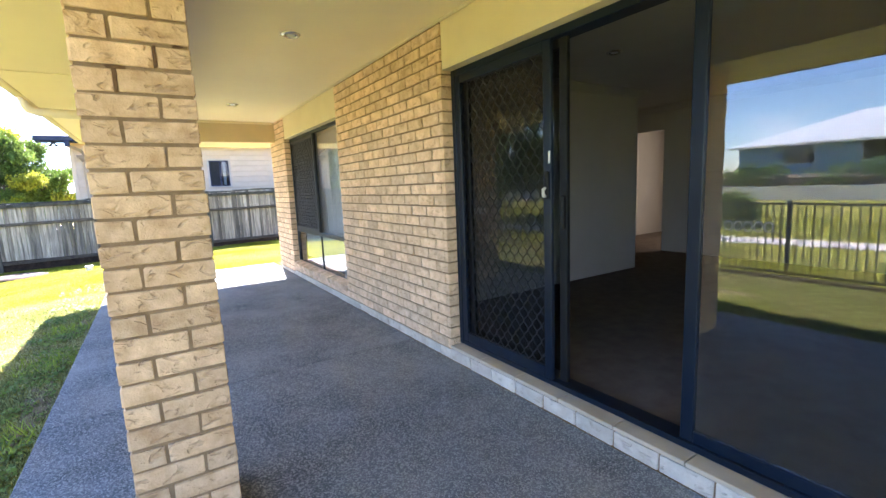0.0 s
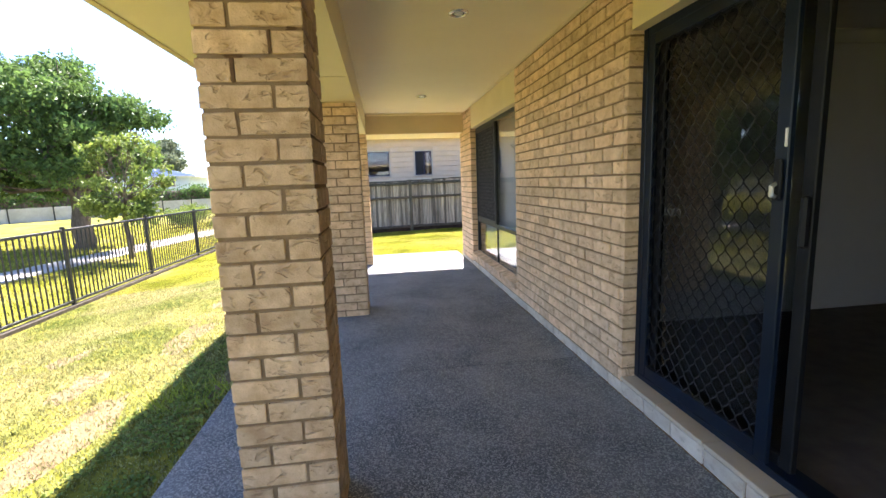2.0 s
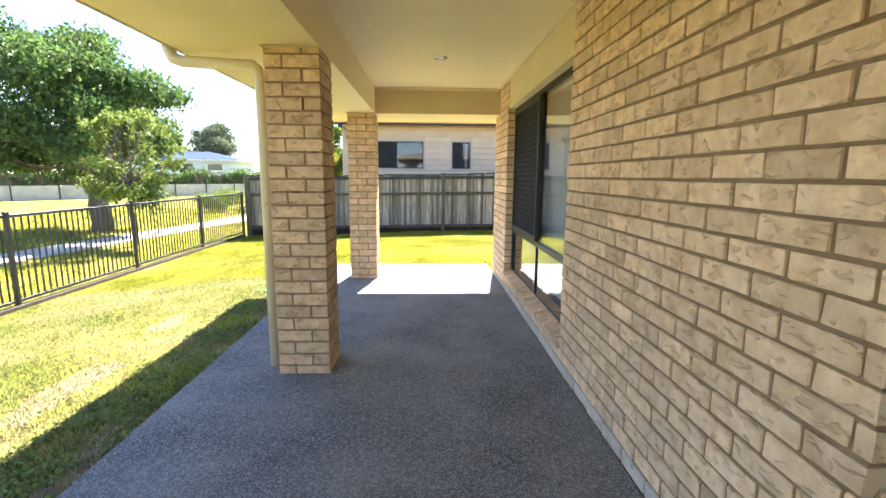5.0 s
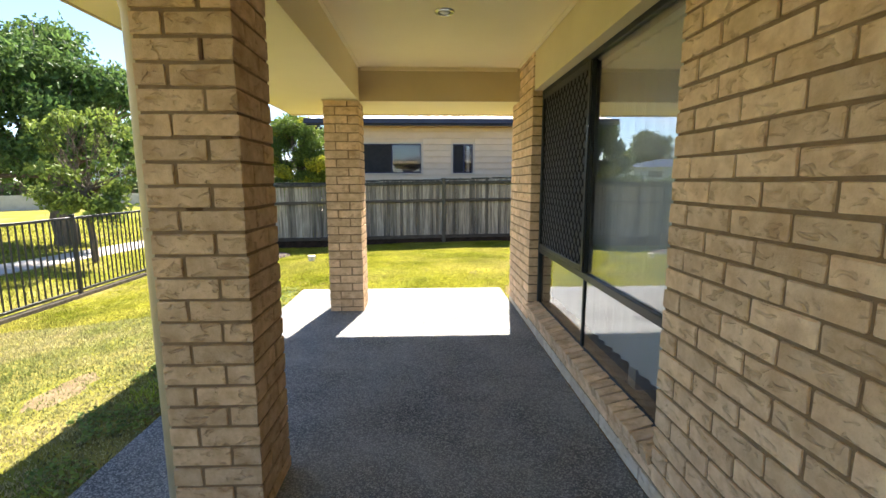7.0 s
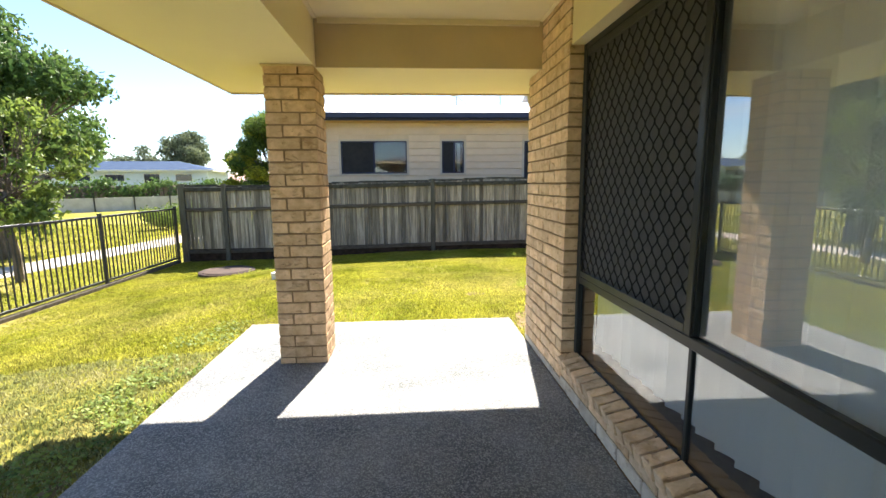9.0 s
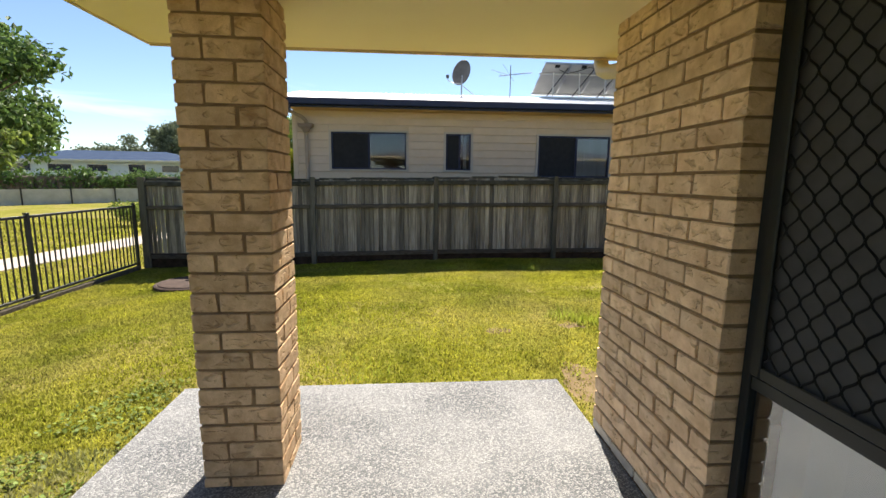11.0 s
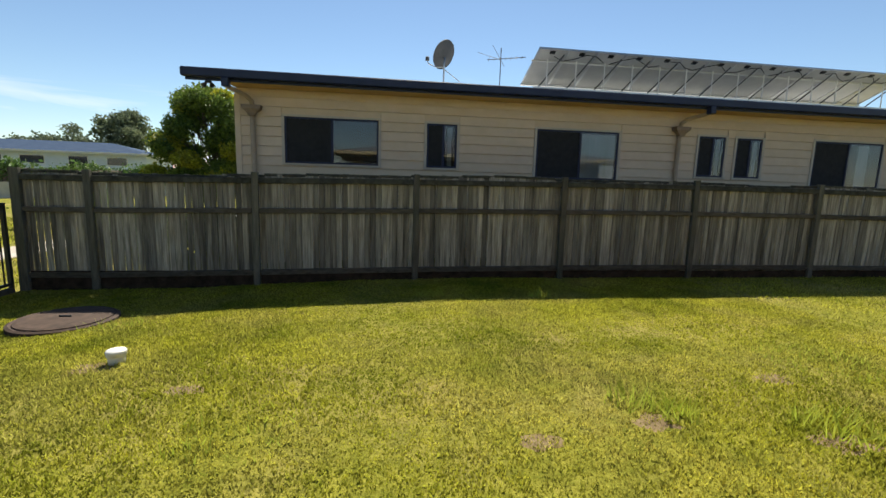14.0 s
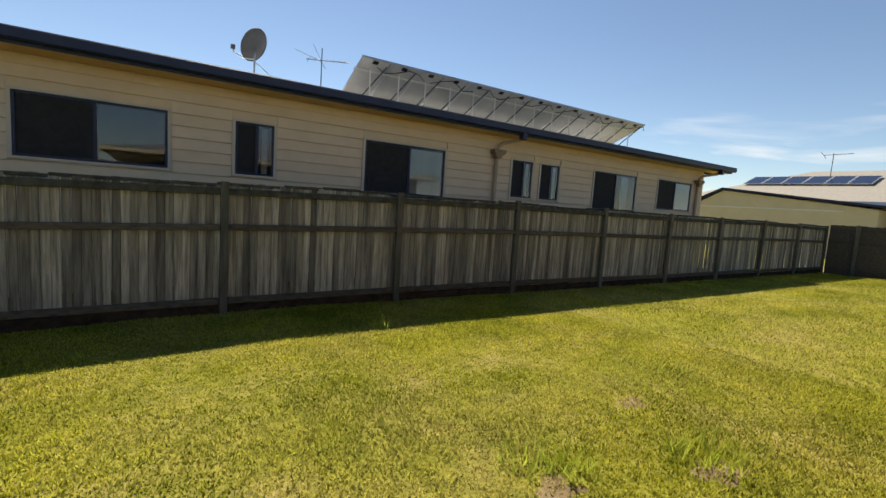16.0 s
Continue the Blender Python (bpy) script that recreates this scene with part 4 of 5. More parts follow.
part("frieze", box(NX0, NX1, -0.012, 0.03, NZ1 - 0.135, NZ1), M_BOARD, house)
part("soffit", box(NX0 + 0.0, NX1 + 0.66, -0.50, 0.0, NZ1 + 0.006, NZ1 + 0.02), M_EAVE, house)
for (a, b, c, d, split, cur) in OPENINGS:
    w = part("window", rect_frame(a, b, c, d, -0.008, 0.026, 0.035), M_NAVY, house)
    w.data.transform(Matrix(((0, 1, 0, 0), (1, 0, 0, 0), (0, 0, 1, 0), (0, 0, 0, 1))))
    w.data.flip_normals()
    part("trim", box(a - 0.052, b + 0.052, -0.018, 0.0, d + 0.003, d + 0.04), M_TRIM, w)
    part("trim", box(a - 0.052, a - 0.002, -0.018, 0.0, c, d + 0.002), M_TRIM, w)
    part("trim", box(b + 0.002, b + 0.052, -0.018, 0.0, c, d + 0.002), M_TRIM, w)
    part("sill", box(a - 0.06, b + 0.06, -0.03, 0.0, c - 0.04, c - 0.003), M_TRIM, w)
    xm = a + (b - a) * split
    part("stile", box(xm - 0.022, xm + 0.022, -0.010, 0.020, c + 0.035, d - 0.035), M_NAVY, w)
    # flat sheet: the unlit room's darkness is put into its colour
    part("room_dark", box(a + 0.03, b - 0.03, 0.0265, 0.029, c + 0.03, d - 0.03), M_FLYWIRE_DARK_ROOM, w, "flat sheet coloured dark as the unlit room behind the glass")
    pn = part("pane", box(xm + 0.02, b - 0.033, 0.004, 0.008, c + 0.033, d - 0.033), M_GLASS_FAR, w)
    pn.visible_shadow = False
    part("fly_screen", box(a + 0.033, xm - 0.02, 0.012, 0.015, c + 0.033, d - 0.033), M_FLYWIRE_DARK_ROOM, w, "black insect screen")
    if cur == 1:
        part("curtain", box(xm + 0.03, b - 0.06, 0.018, 0.023, c + 0.04, d - 0.06), M_CURTAIN, w, "pale drawn curtain")
    elif cur == 2 or b - a < 1:
        part("curtain", box(xm + (b - xm) * 0.30, xm + (b - xm) * 0.62, 0.018, 0.023, c + 0.04, d - 0.06), M_CURTAIN, w, "pale half-drawn curtain")
EY = -0.53
part("fascia", box(NX0 - 0.63, NX1 + 0.70, EY - 0.02, EY + 0.02, NZ1 - 0.005, NZ1 + 0.16), M_NAVY, house)
part("gutter", box(NX0 - 0.67, NX1 + 0.74, EY - 0.14, EY - 0.022, NZ1 + 0.035, NZ1 + 0.185, 0.018), M_NAVY, house)
part("fascia", box(NX1 + 0.66, NX1 + 0.70, EY + 0.02, 8.0, NZ1 - 0.005, NZ1 + 0.16), M_NAVY, house)
# ribbed metal roof, low pitch: ribs run up the slope
RZ, PITCH_R = NZ1 + 0.155, 0.215
bm = bmesh.new()
x, cols = NX0 - 0.65, []
while x < NX1 + 0.72:
    for dx, dz in ((0.0, 0.0), (0.05, 0.0), (0.062, 0.022), (0.088, 0.022)):
        hip1 = max(0.0, min(1.0, (NX1 + 0.72 - x - dx) / 4.2))
        run = 4.3 * hip1
        run = max(run, 0.02)
        cols.append((bm.verts.new((x + dx, EY - 0.05, RZ + dz)), bm.verts.new((x + dx, EY - 0.05 + run, RZ + dz + run * PITCH_R)),
                     bm.verts.new((x + dx, 8.6 - run, RZ + dz + run * PITCH_R)), bm.verts.new((x + dx, 8.6, RZ + dz))))
    x += 0.152
for p, q in zip(cols, cols[1:]):
    for j in range(3):
        bm.faces.new((p[j], q[j], q[j + 1], p[j + 1]))
part("roof", bm, M_ROOF, house)
# gable at the open end, under the verge
bm = bmesh.new()
tri = [(0.03, NZ1 + 0.011), (7.4, NZ1 + 0.011), (4.0, RZ + 0.84)]
ends = [[bm.verts.new((xx, yy, zz)) for yy, zz in tri] for xx in (NX0 + 0.03, NX0 + 0.12)]
bm.faces.new(ends[0])
bm.faces.new(ends[1][::-1])
for k in range(3):
    bm.faces.new((ends[0][k], ends[1][k], ends[1][(k + 1) % 3], ends[0][(k + 1) % 3]))
part("gable", bm, M_BOARD, house)
# downpipes with rain heads
for px in (-3.43, 5.29, 13.72):
    pipe = part("downpipe", tube([(px, -0.06, -0.4), (px, -0.06, 2.50)], 0.045, 10), M_RAINPIPE, house, smooth=True)
    bm = bmesh.new()
    hoop = [[bm.verts.new((px + sx * wx, -0.10 + sy * wy, zz)) for sx, sy in ((-1, -1), (1, -1), (1, 1), (-1, 1))]
            for wx, wy, zz in ((0.06, 0.05, 2.48), (0.075, 0.055, 2.53), (0.16, 0.085, 2.60), (0.17, 0.088, 2.67), (0.15, 0.075, 2.67))]
    for p, q in zip(hoop, hoop[1:]):
        for j in range(4):
            bm.faces.new((p[j], p[(j + 1) % 4], q[(j + 1) % 4], q[j]))
    bm.faces.new(hoop[0][::-1])
    bm.faces.new(hoop[-1])
    part("rain_head", bm, M_RAINHEAD, pipe, "flared brown rain head")
    lx = px + (0.26 if px > 0 else -0.28)
    part("elbow", tube([(px, -0.08, 2.68), (px, -0.09, 2.74), (px + (lx - px) * 0.25, -0.16, 2.82), (lx, -0.50, 2.90), (lx, -0.58, 2.95), (lx, -0.60, 3.04)], 0.04, 10), M_RAINPIPE, pipe, smooth=True)
    part("outlet", box(lx - 0.06, lx + 0.06, -0.68, -0.53, 2.88, 3.03, 0.012), M_NAVY, pipe)
# sensor floodlight under the end of the gutter
flood = empty("flood_light", (-4.02, NY + EY + 0.02, NZ1 - 0.005))
tagged(flood, "small black twin floodlight under the house eave", "flood light")
part("bracket", box(-0.05, 0.05, -0.04, 0.04, -0.035, 0.0, 0.006), M_IRON, flood)
for k in (-1, 1):
    hd = part("lamp_head", lathe([(0.016, -0.035), (0.030, -0.015), (0.042, 0.035), (0.038, 0.039), (0.008, 0.036)], 14), M_IRON, flood, smooth=True)
    hd.matrix_basis = pose(k * 0.055, -0.02, -0.062, 125, 0, k * 35)


def roof_z(y):
    return RZ + (y - NY - EY + 0.05) * PITCH_R


# satellite dish
dish = empty("satellite_dish", (0.50, 17.75, roof_z(17.75)))
tagged(dish, "grey oval satellite dish on a roof mast", "satellite dish")
bm = bmesh.new()
rings = []
for r in (0.02, 0.12, 0.22, 0.30, 0.335, 0.337):
    rings.append([bm.verts.new((r * 0.92 * math.cos(a), r * 1.08 * math.sin(a), (r * r) * 0.62 - (0.012 if r > 0.336 else 0))) for a in (2 * math.pi * j / 32 for j in range(32))])
for a, b in zip(rings, rings[1:]):
    for j in range(32):
        bm.faces.new((a[j], a[(j + 1) % 32], b[(j + 1) % 32], b[j]))
bm.faces.new(rings[0][::-1])
ob = part("reflector", bm, M_DISH, dish, smooth=True)
ob.matrix_basis = pose(0.03, 0.06, 0.68, 62, 0, 212)
part("mast", tube([(0, 0, 0), (0, 0, 0.42), (0.02, 0.06, 0.62)], 0.022, 10), M_ALLOY, dish, smooth=True)
part("brace", tube([(0, 0, 0.34), (0.40, -0.15, 0.01)], 0.010, 8), M_ALLOY, dish)
part("brace", tube([(0, 0, 0.34), (-0.05, -0.32, -0.03)], 0.010, 8), M_ALLOY, dish)
part("feed_arm", tube([(0.01, 0.08, 0.40), (-0.18, 0.20, 0.42), (-0.36, 0.31, 0.52), (-0.385, 0.33, 0.60)], 0.012, 8), M_ALLOY, dish)
part("feed_head", box(-0.43, -0.34, 0.29, 0.37, 0.59, 0.69, 0.012), M_DISH, dish)
# aerial
aerial = empty("tv_aerial", (1.88, 17.5, roof_z(17.5)))
tagged(aerial, "thin metal television aerial on the roof", "aerial")
part("mast", tube([(0, 0, 0), (0, 0, 0.92)], 0.012, 8), M_DISH, aerial)
part("boom", tube([(-0.34, 0.0, 0.62), (0.63, 0.0, 0.74)], 0.010, 8), M_DISH, aerial)
for k in range(7):
    xx = -0.30 + k * 0.14
    zz = 0.62 + (xx + 0.34) / 0.97 * 0.12
    part("element", tube([(xx - 0.03, -0.19 + k * 0.012, zz), (xx + 0.03, 0.19 - k * 0.012, zz)], 0.005, 6), M_DISH, aerial)
part("element", tube([(-0.52, 0.3, 0.86), (0.0, 0.0, 0.64)], 0.005, 6), M_DISH, aerial)
part("element", tube([(-0.30, -0.35, 0.86), (0.12, 0.1, 0.52)], 0.005, 6), M_DISH, aerial)

# solar panels on a tilted rack behind the ridge, backs to the lawn
rack = empty("solar_array", (0, 0, 0))
tagged(rack, "row of tilted solar panels on aluminium legs, backs showing", "solar panels")
SX0, SX1, SYT, SZT, SYB, SZB = 3.08, 14.79, 18.12, 4.94, 19.65, 4.29
n_pan = 14
step_x = (SX1 - SX0) / n_pan
plen = math.hypot(SYB - SYT, SZT - SZB)
tilt = -math.degrees(math.atan2(SZT - SZB, SYB - SYT))


def rack_point(x, u, drop=0.0):
    return (x, SYT + (SYB - SYT) * u, SZT + (SZB - SZT) * u - drop)


for k in range(n_pan):
    base = Matrix.Translation((SX0 + step_x * (k + 0.5), SYT, SZT)) @ pose(0, 0, 0, tilt)
    sheet = part("panel", box(-step_x / 2 + 0.008, step_x / 2 - 0.008, 0.002, plen - 0.002, 0.0, 0.006), M_PANEL_BACK, rack, "white solar panel back")
    sheet.matrix_basis = base
    part("cells", box(-step_x / 2 + 0.02, step_x / 2 - 0.02, 0.015, plen - 0.015, 0.007, 0.010), M_PANEL_FRONT, sheet)
    fo = bmesh.new()
    box(-step_x / 2 + 0.004, -step_x / 2 + 0.03, 0, plen, -0.03, 0.012, 0, fo)
    box(step_x / 2 - 0.03, step_x / 2 - 0.004, 0, plen, -0.03, 0.012, 0, fo)
    box(-step_x / 2 + 0.03, step_x / 2 - 0.03, plen - 0.03, plen, -0.03, 0.012, 0, fo)
    box(-step_x / 2 + 0.03, step_x / 2 - 0.03, 0, 0.03, -0.03, 0.012, 0, fo)
    part("frame", fo, M_ALLOY, sheet)
    part("junction_box", box(-0.07, 0.07, 0.10, 0.20, -0.03, -0.001), M_GRILLE, sheet, "black junction box")
    xk = SX0 + step_x * (k + 0.45)
    part("leg", tube([(xk, 18.48, roof_z(18.48) - 0.01), rack_point(xk, 0.24, 0.03)], 0.018, 6), M_BOARD2, rack)
    part("strut", tube([(xk - 0.10, 18.95, roof_z(18.95) - 0.01), rack_point(xk + 0.38, 0.10, 0.045)], 0.020, 6), M_DISH, rack)
part("rail", tube([rack_point(SX0 - 0.06, 0.28, 0.05), rack_point(SX1 + 0.06, 0.28, 0.05)], 0.024, 6), M_ALLOY, rack)
part("rail", tube([rack_point(SX0 - 0.02, 0.93, 0.05), rack_point(SX1 + 0.02, 0.93, 0.05)], 0.024, 6), M_ALLOY, rack)
for k in range(0, n_pan - 1, 2):
    xa = SX0 + step_x * (k + 0.6)
    part("cable", tube([rack_point(xa + step_x * 0.35 * q, 0.14 + 0.10 * math.sin(q * 1.4 + k), 0.06) for q in range(6)], 0.010, 5), M_GRILLE, rack, "loose black cable")
part("foot_rail", box(SX0, SX1, 18.45, 18.51, roof_z(18.48) + 0.02, roof_z(18.48) + 0.06), M_ALLOY, rack)

# ---- small things on the lawn ----
cap = empty("drain_cap", (-3.12, 9.80, ground_z(-3.12, 9.80) - 0.01))
tagged(cap, "white plastic drain inspection cap in the grass", "drain cap")
part("pipe", lathe([(0.058, 0.0), (0.060, 0.07), (0.058, 0.072)], 20), M_PVC, cap, smooth=True)
part("lid", lathe([(0.060, 0.073), (0.070, 0.076), (0.071, 0.112), (0.066, 0.120), (0.01, 0.122)], 24), M_PVC, cap, smooth=True)
lid = empty("pit_lid", (-4.55, 11.52, ground_z(-4.55, 11.52) - 0.01))
tagged(lid, "round rusty brown pit lid lying in the grass", "pit lid")
part("rim", lathe([(0.50, 0.0), (0.50, 0.06), (0.47, 0.075), (0.45, 0.066)], 36), M_LID, lid)
part("plate", lathe([(0.44, 0.02), (0.44, 0.078), (0.40, 0.086), (0.02, 0.090)], 36), M_LID, lid)
part("lifting_bar", box(-0.06, 0.06, -0.012, 0.012, 0.090, 0.104, 0.003), M_IRON, lid)

# ---- trees and shrubs ----
def leaf_cloud(name, blobs, count, size, material, parent, seed, droop=0.35):
    """Many small folded leaves gathered in clumps inside the given blobs (centre, radii)."""
    r = np.random.RandomState(seed)
    vol = np.array([b[1][0] * b[1][1] * b[1][2] for b in blobs]) ** 0.75
    pick = r.choice(len(blobs), count, p=vol / vol.sum())
    c = np.array([b[0] for b in blobs], float)[pick]
    rad = np.array([b[1] for b in blobs], float)[pick]
    d = r.normal(size=(count, 3))
    d /= np.linalg.norm(d, axis=1)[:, None]
    shell = r.uniform(0.45, 1.0, count) ** 0.55
    # clumps: pull the leaves towards a few twig ends in each blob
    twigs = r.normal(size=(len(blobs) * 26, 3))
    twigs /= np.linalg.norm(twigs, axis=1)[:, None]
    tw = twigs[pick * 26 + r.randint(0, 26, count)] * r.uniform(0.70, 1.08, (count, 1))
    pos = c + rad * (0.42 * d * shell[:, None] + 0.66 * tw)
    pos += r.normal(scale=0.06, size=pos.shape) * size * 6
    ax = r.normal(size=(count, 3))
    ax[:, 2] -= droop * 2
    ax /= np.linalg.norm(ax, axis=1)[:, None]
    sd = np.cross(ax, r.normal(size=(count, 3)))
    sd /= np.linalg.norm(sd, axis=1)[:, None] + 1e-9
    ln = size * r.uniform(0.6, 1.3, (count, 1))
    wd = ln * 0.27
    nrm = np.cross(ax, sd)
    v = np.stack([pos, pos + ax * ln * 0.5 + sd * wd + nrm * wd * 0.5, pos + ax * ln, pos + ax * ln * 0.5 - sd * wd + nrm * wd * 0.5], axis=1).reshape(-1, 3)
    i = np.arange(count) * 4
    f = np.concatenate([np.stack([i, i + 1, i + 2], 1), np.stack([i, i + 2, i + 3], 1)])
    return raw_mesh(name, v.tolist(), f.tolist(), material, parent)


def limb_path(a, b, r, bend):
    a, b = Vector(a), Vector(b)
    pts = []
    for k in range(6):
        u = k / 5
        p = a.lerp(b, u)
        p += Vector((r.uniform(-1, 1), r.uniform(-1, 1), r.uniform(-0.4, 0.6))) * bend * math.sin(u * math.pi)
        pts.append(p)
    return pts


def tree(label, at, trunk_h, trunk_r, blobs, count, size, leaf, seed, lean=(0, 0), name="tree"):
    ob = empty(name, at)
    tagged(ob, label, "tree")
    r = random.Random(seed)
    top = Vector((lean[0], lean[1], trunk_h))
    bm = tube(limb_path((0, 0, -0.2), top, r, trunk_r * 0.6), trunk_r * 1.15, 12, radius_end=trunk_r * 0.72)
    part("trunk", bm, M_BARK, ob, smooth=True)
    for c, rad in blobs:
        start = top * r.uniform(0.75, 1.0)
        part("limb", tube(limb_path(start, c, r, 0.08 * (Vector(c) - start).length), trunk_r * 0.24, 7, radius_end=trunk_r * 0.05), M_BARK, ob, smooth=True)
        for _ in range(3):
            e = Vector(c) + Vector((r.uniform(-1, 1) * rad[0], r.uniform(-1, 1) * rad[1], r.uniform(-0.6, 0.9) * rad[2])) * 0.8
            mid = start.lerp(Vector(c), 0.6)
            part("limb", tube(limb_path(mid, e, r, 0.1), trunk_r * 0.09, 5, radius_end=trunk_r * 0.04), M_BARK, ob, smooth=True)
    leaf_cloud("crown", blobs, count, size, leaf, ob, seed)
    return ob


def blob_crown(r, cx, cy, z0, z1, rx, ry, n, s0, s1):
    out = []
    for _ in range(n):
        a, u = r.uniform(0, 2 * math.pi), r.uniform(0, 1)
        z = z0 + (z1 - z0) * u
        k = math.sin(math.pi * (0.12 + 0.80 * u)) * r.uniform(0.35, 1.0)
        s = r.uniform(s0, s1)
        out.append(((cx + rx * k * math.cos(a), cy + ry * k * math.sin(a), z), (s, s, s * r.uniform(0.55, 0.8))))
    return out


r = random.Random(4)
big = blob_crown(r, -1.3, 0.6, 2.1, 5.9, 2.9, 2.9, 30, 0.65, 1.1)
big += [((1.6, -0.2, 4.3), (1.1, 1.0, 0.6)), ((2.5, -0.4, 4.05), (0.8, 0.8, 0.42)), ((1.7, 0.2, 2.8), (0.9, 0.9, 0.5)), ((0.6, -1.6, 2.6), (1.0, 0.9, 0.6)), ((-2.6, -1.8, 3.0), (1.2, 1.2, 0.9)), ((-0.4, -1.9, 3.3), (1.1, 1.0, 0.8)), ((-1.6, -2.2, 2.2), (1.1, 1.0, 0.7)), ((0.9, -1.2, 3.6), (1.1, 1.0, 0.7)), ((0.2, -2.0, 4.4), (1.0, 1.0, 0.8)), ((-3.4, -1.0, 2.1), (1.1, 1.1, 0.7))]
tree("tall spreading tree with dark green leaves beyond the fence", (-11.1, 14.3, -0.40), 2.2, 0.27, big, 52000, 0.155, M_LEAF_A, 41)
r = random.Random(9)
young = blob_crown(r, -0.05, 0.0, 1.25, 3.35, 1.25, 1.25, 34, 0.17, 0.34) + [((0.55, -0.3, 1.2), (0.45, 0.4, 0.3)), ((-0.7, 0.2, 1.5), (0.5, 0.5, 0.4))]
tree("slender young tree with light green leaves beside the footpath", (-8.2, 11.38, -0.40), 1.7, 0.065, young, 4400, 0.12, M_LEAF_B, 42)
# bright bushy tree behind the neighbour's corner
r = random.Random(13)
bush = blob_crown(r, 0, 0, 1.0, 5.1, 2.5, 2.3, 80, 0.40, 0.72)
bush_tree = tree("bushy bright green tree beside the neighbouring house", (-7.55, 26.0, -0.4), 1.4, 0.14, bush, 62000, 0.14, M_LEAF_E, 43)
# yellow leaf clumps: sunlight on the crown is put into their colour
lit_blobs = [((-1.5, -1.3, 2.9), (0.6, 0.5, 0.35)), ((-0.4, -2.0, 2.3), (0.6, 0.5, 0.3)), ((1.2, -1.6, 2.7), (0.7, 0.5, 0.35)), ((0.5, -0.8, 4.7), (0.5, 0.5, 0.35)), ((2.2, -0.6, 1.9), (0.5, 0.5, 0.3)), ((-0.9, -0.6, 4.2), (0.5, 0.5, 0.3)), ((-2.0, -1.0, 1.8), (0.5, 0.5, 0.3)), ((0.6, -2.1, 1.6), (0.55, 0.5, 0.3))]
leaf_cloud("new_growth", lit_blobs, 13000, 0.13, M_LEAF_C, bush_tree, 44)
# far gums
r = random.Random(17)
for (x, y, h, w, n, mt) in ((-31, 66, 8.4, 4.2, 22, M_LEAF_D), (-36, 62, 6.6, 4.2, 20, M_LEAF_D), (-46, 60, 8.0, 5.0, 20, M_LEAF_D), (-9, 92, 8.5, 4.5, 16, M_LEAF_D), (-62, 50, 12, 6.5, 22, M_LEAF_A)):
    tree("distant rounded gum tree with dull green crown", (x, y, -0.4), h * 0.45, 0.3, blob_crown(r, 0, 0, h * 0.42, h, w * 0.75, w * 0.75, n, w * 0.22, w * 0.36), 7000, 0.42, mt, 60 + x % 7)


def shrub(at, rad, count, size, leaf, seed, label):
    ob = empty("shrub", at)
    tagged(ob, label, "shrub")
    rr = random.Random(seed)
    bl = [((rr.uniform(-0.5, 0.5) * rad, rr.uniform(-0.5, 0.5) * rad, rad * rr.uniform(0.3, 0.75)), (rad * 0.5, rad * 0.5, rad * 0.38)) for _ in range(6)]
    for k in range(5):
        part("stem", tube([(0, 0, -0.1), bl[k][0]], 0.02, 5, radius_end=0.006), M_BARK, ob)
    leaf_cloud("foliage", bl, count, size, leaf, ob, seed)


for k, (x, y, rad) in enumerate(((-11.0, 21.5, 0.9), (-9.7, 24.5, 0.8), (-11.8, 24.0, 1.0), (-12.6, 27.5, 1.1), (-6.9, 16.6, 1.15), (-5.4, 16.2, 1.2), (-4.6, 16.6, 1.1))):
    shrub((x, y, -0.42), rad, 1800, 0.10, M_LEAF_B if k < 4 else M_LEAF_D, 80 + k, "low scrubby green bush in the grass")

# long hedge and boundary wall across the park
TURN = radians(50)
hedge = empty("hedge", (-25.0, 37.0, -0.4))
tagged(hedge, "long clipped green hedge along the boundary", "hedge")
bl = [((-16 + 1.1 * k, 0.2 * math.sin(k), 1.65 + 0.15 * math.sin(k * 1.7)), (0.85, 0.75, 0.65)) for k in range(40)]
bl += [((-16 + 1.1 * k, 0.0, 0.8), (0.9, 0.8, 0.8)) for k in range(40)]
leaf_cloud("foliage", bl, 30000, 0.26, M_LEAF_A, hedge, 91)
bm = bmesh.new()
for k in range(40):
    box(-16.5 + 1.1 * k, -15.4 + 1.1 * k, -0.3, 0.3, 0.0, 1.8, 0.1, bm)
part("core", bm, M_BARK, hedge)
hedge.rotation_euler = (0, 0, TURN)
bwall = empty("boundary_wall", (-22.5, 35.2, -0.4))
tagged(bwall, "low pale grey boundary wall with dark posts", "boundary wall")
part("wall", box(-20, 26, -0.06, 0.06, -0.2, 0.98), M_WALLGREY, bwall)
for k in range(19):
    part("post", box(-19.5 + k * 2.4, -19.44 + k * 2.4, -0.14, -0.07, -0.2, 1.1), M_IRON, bwall)
bwall.rotation_euler = (0, 0, TURN)


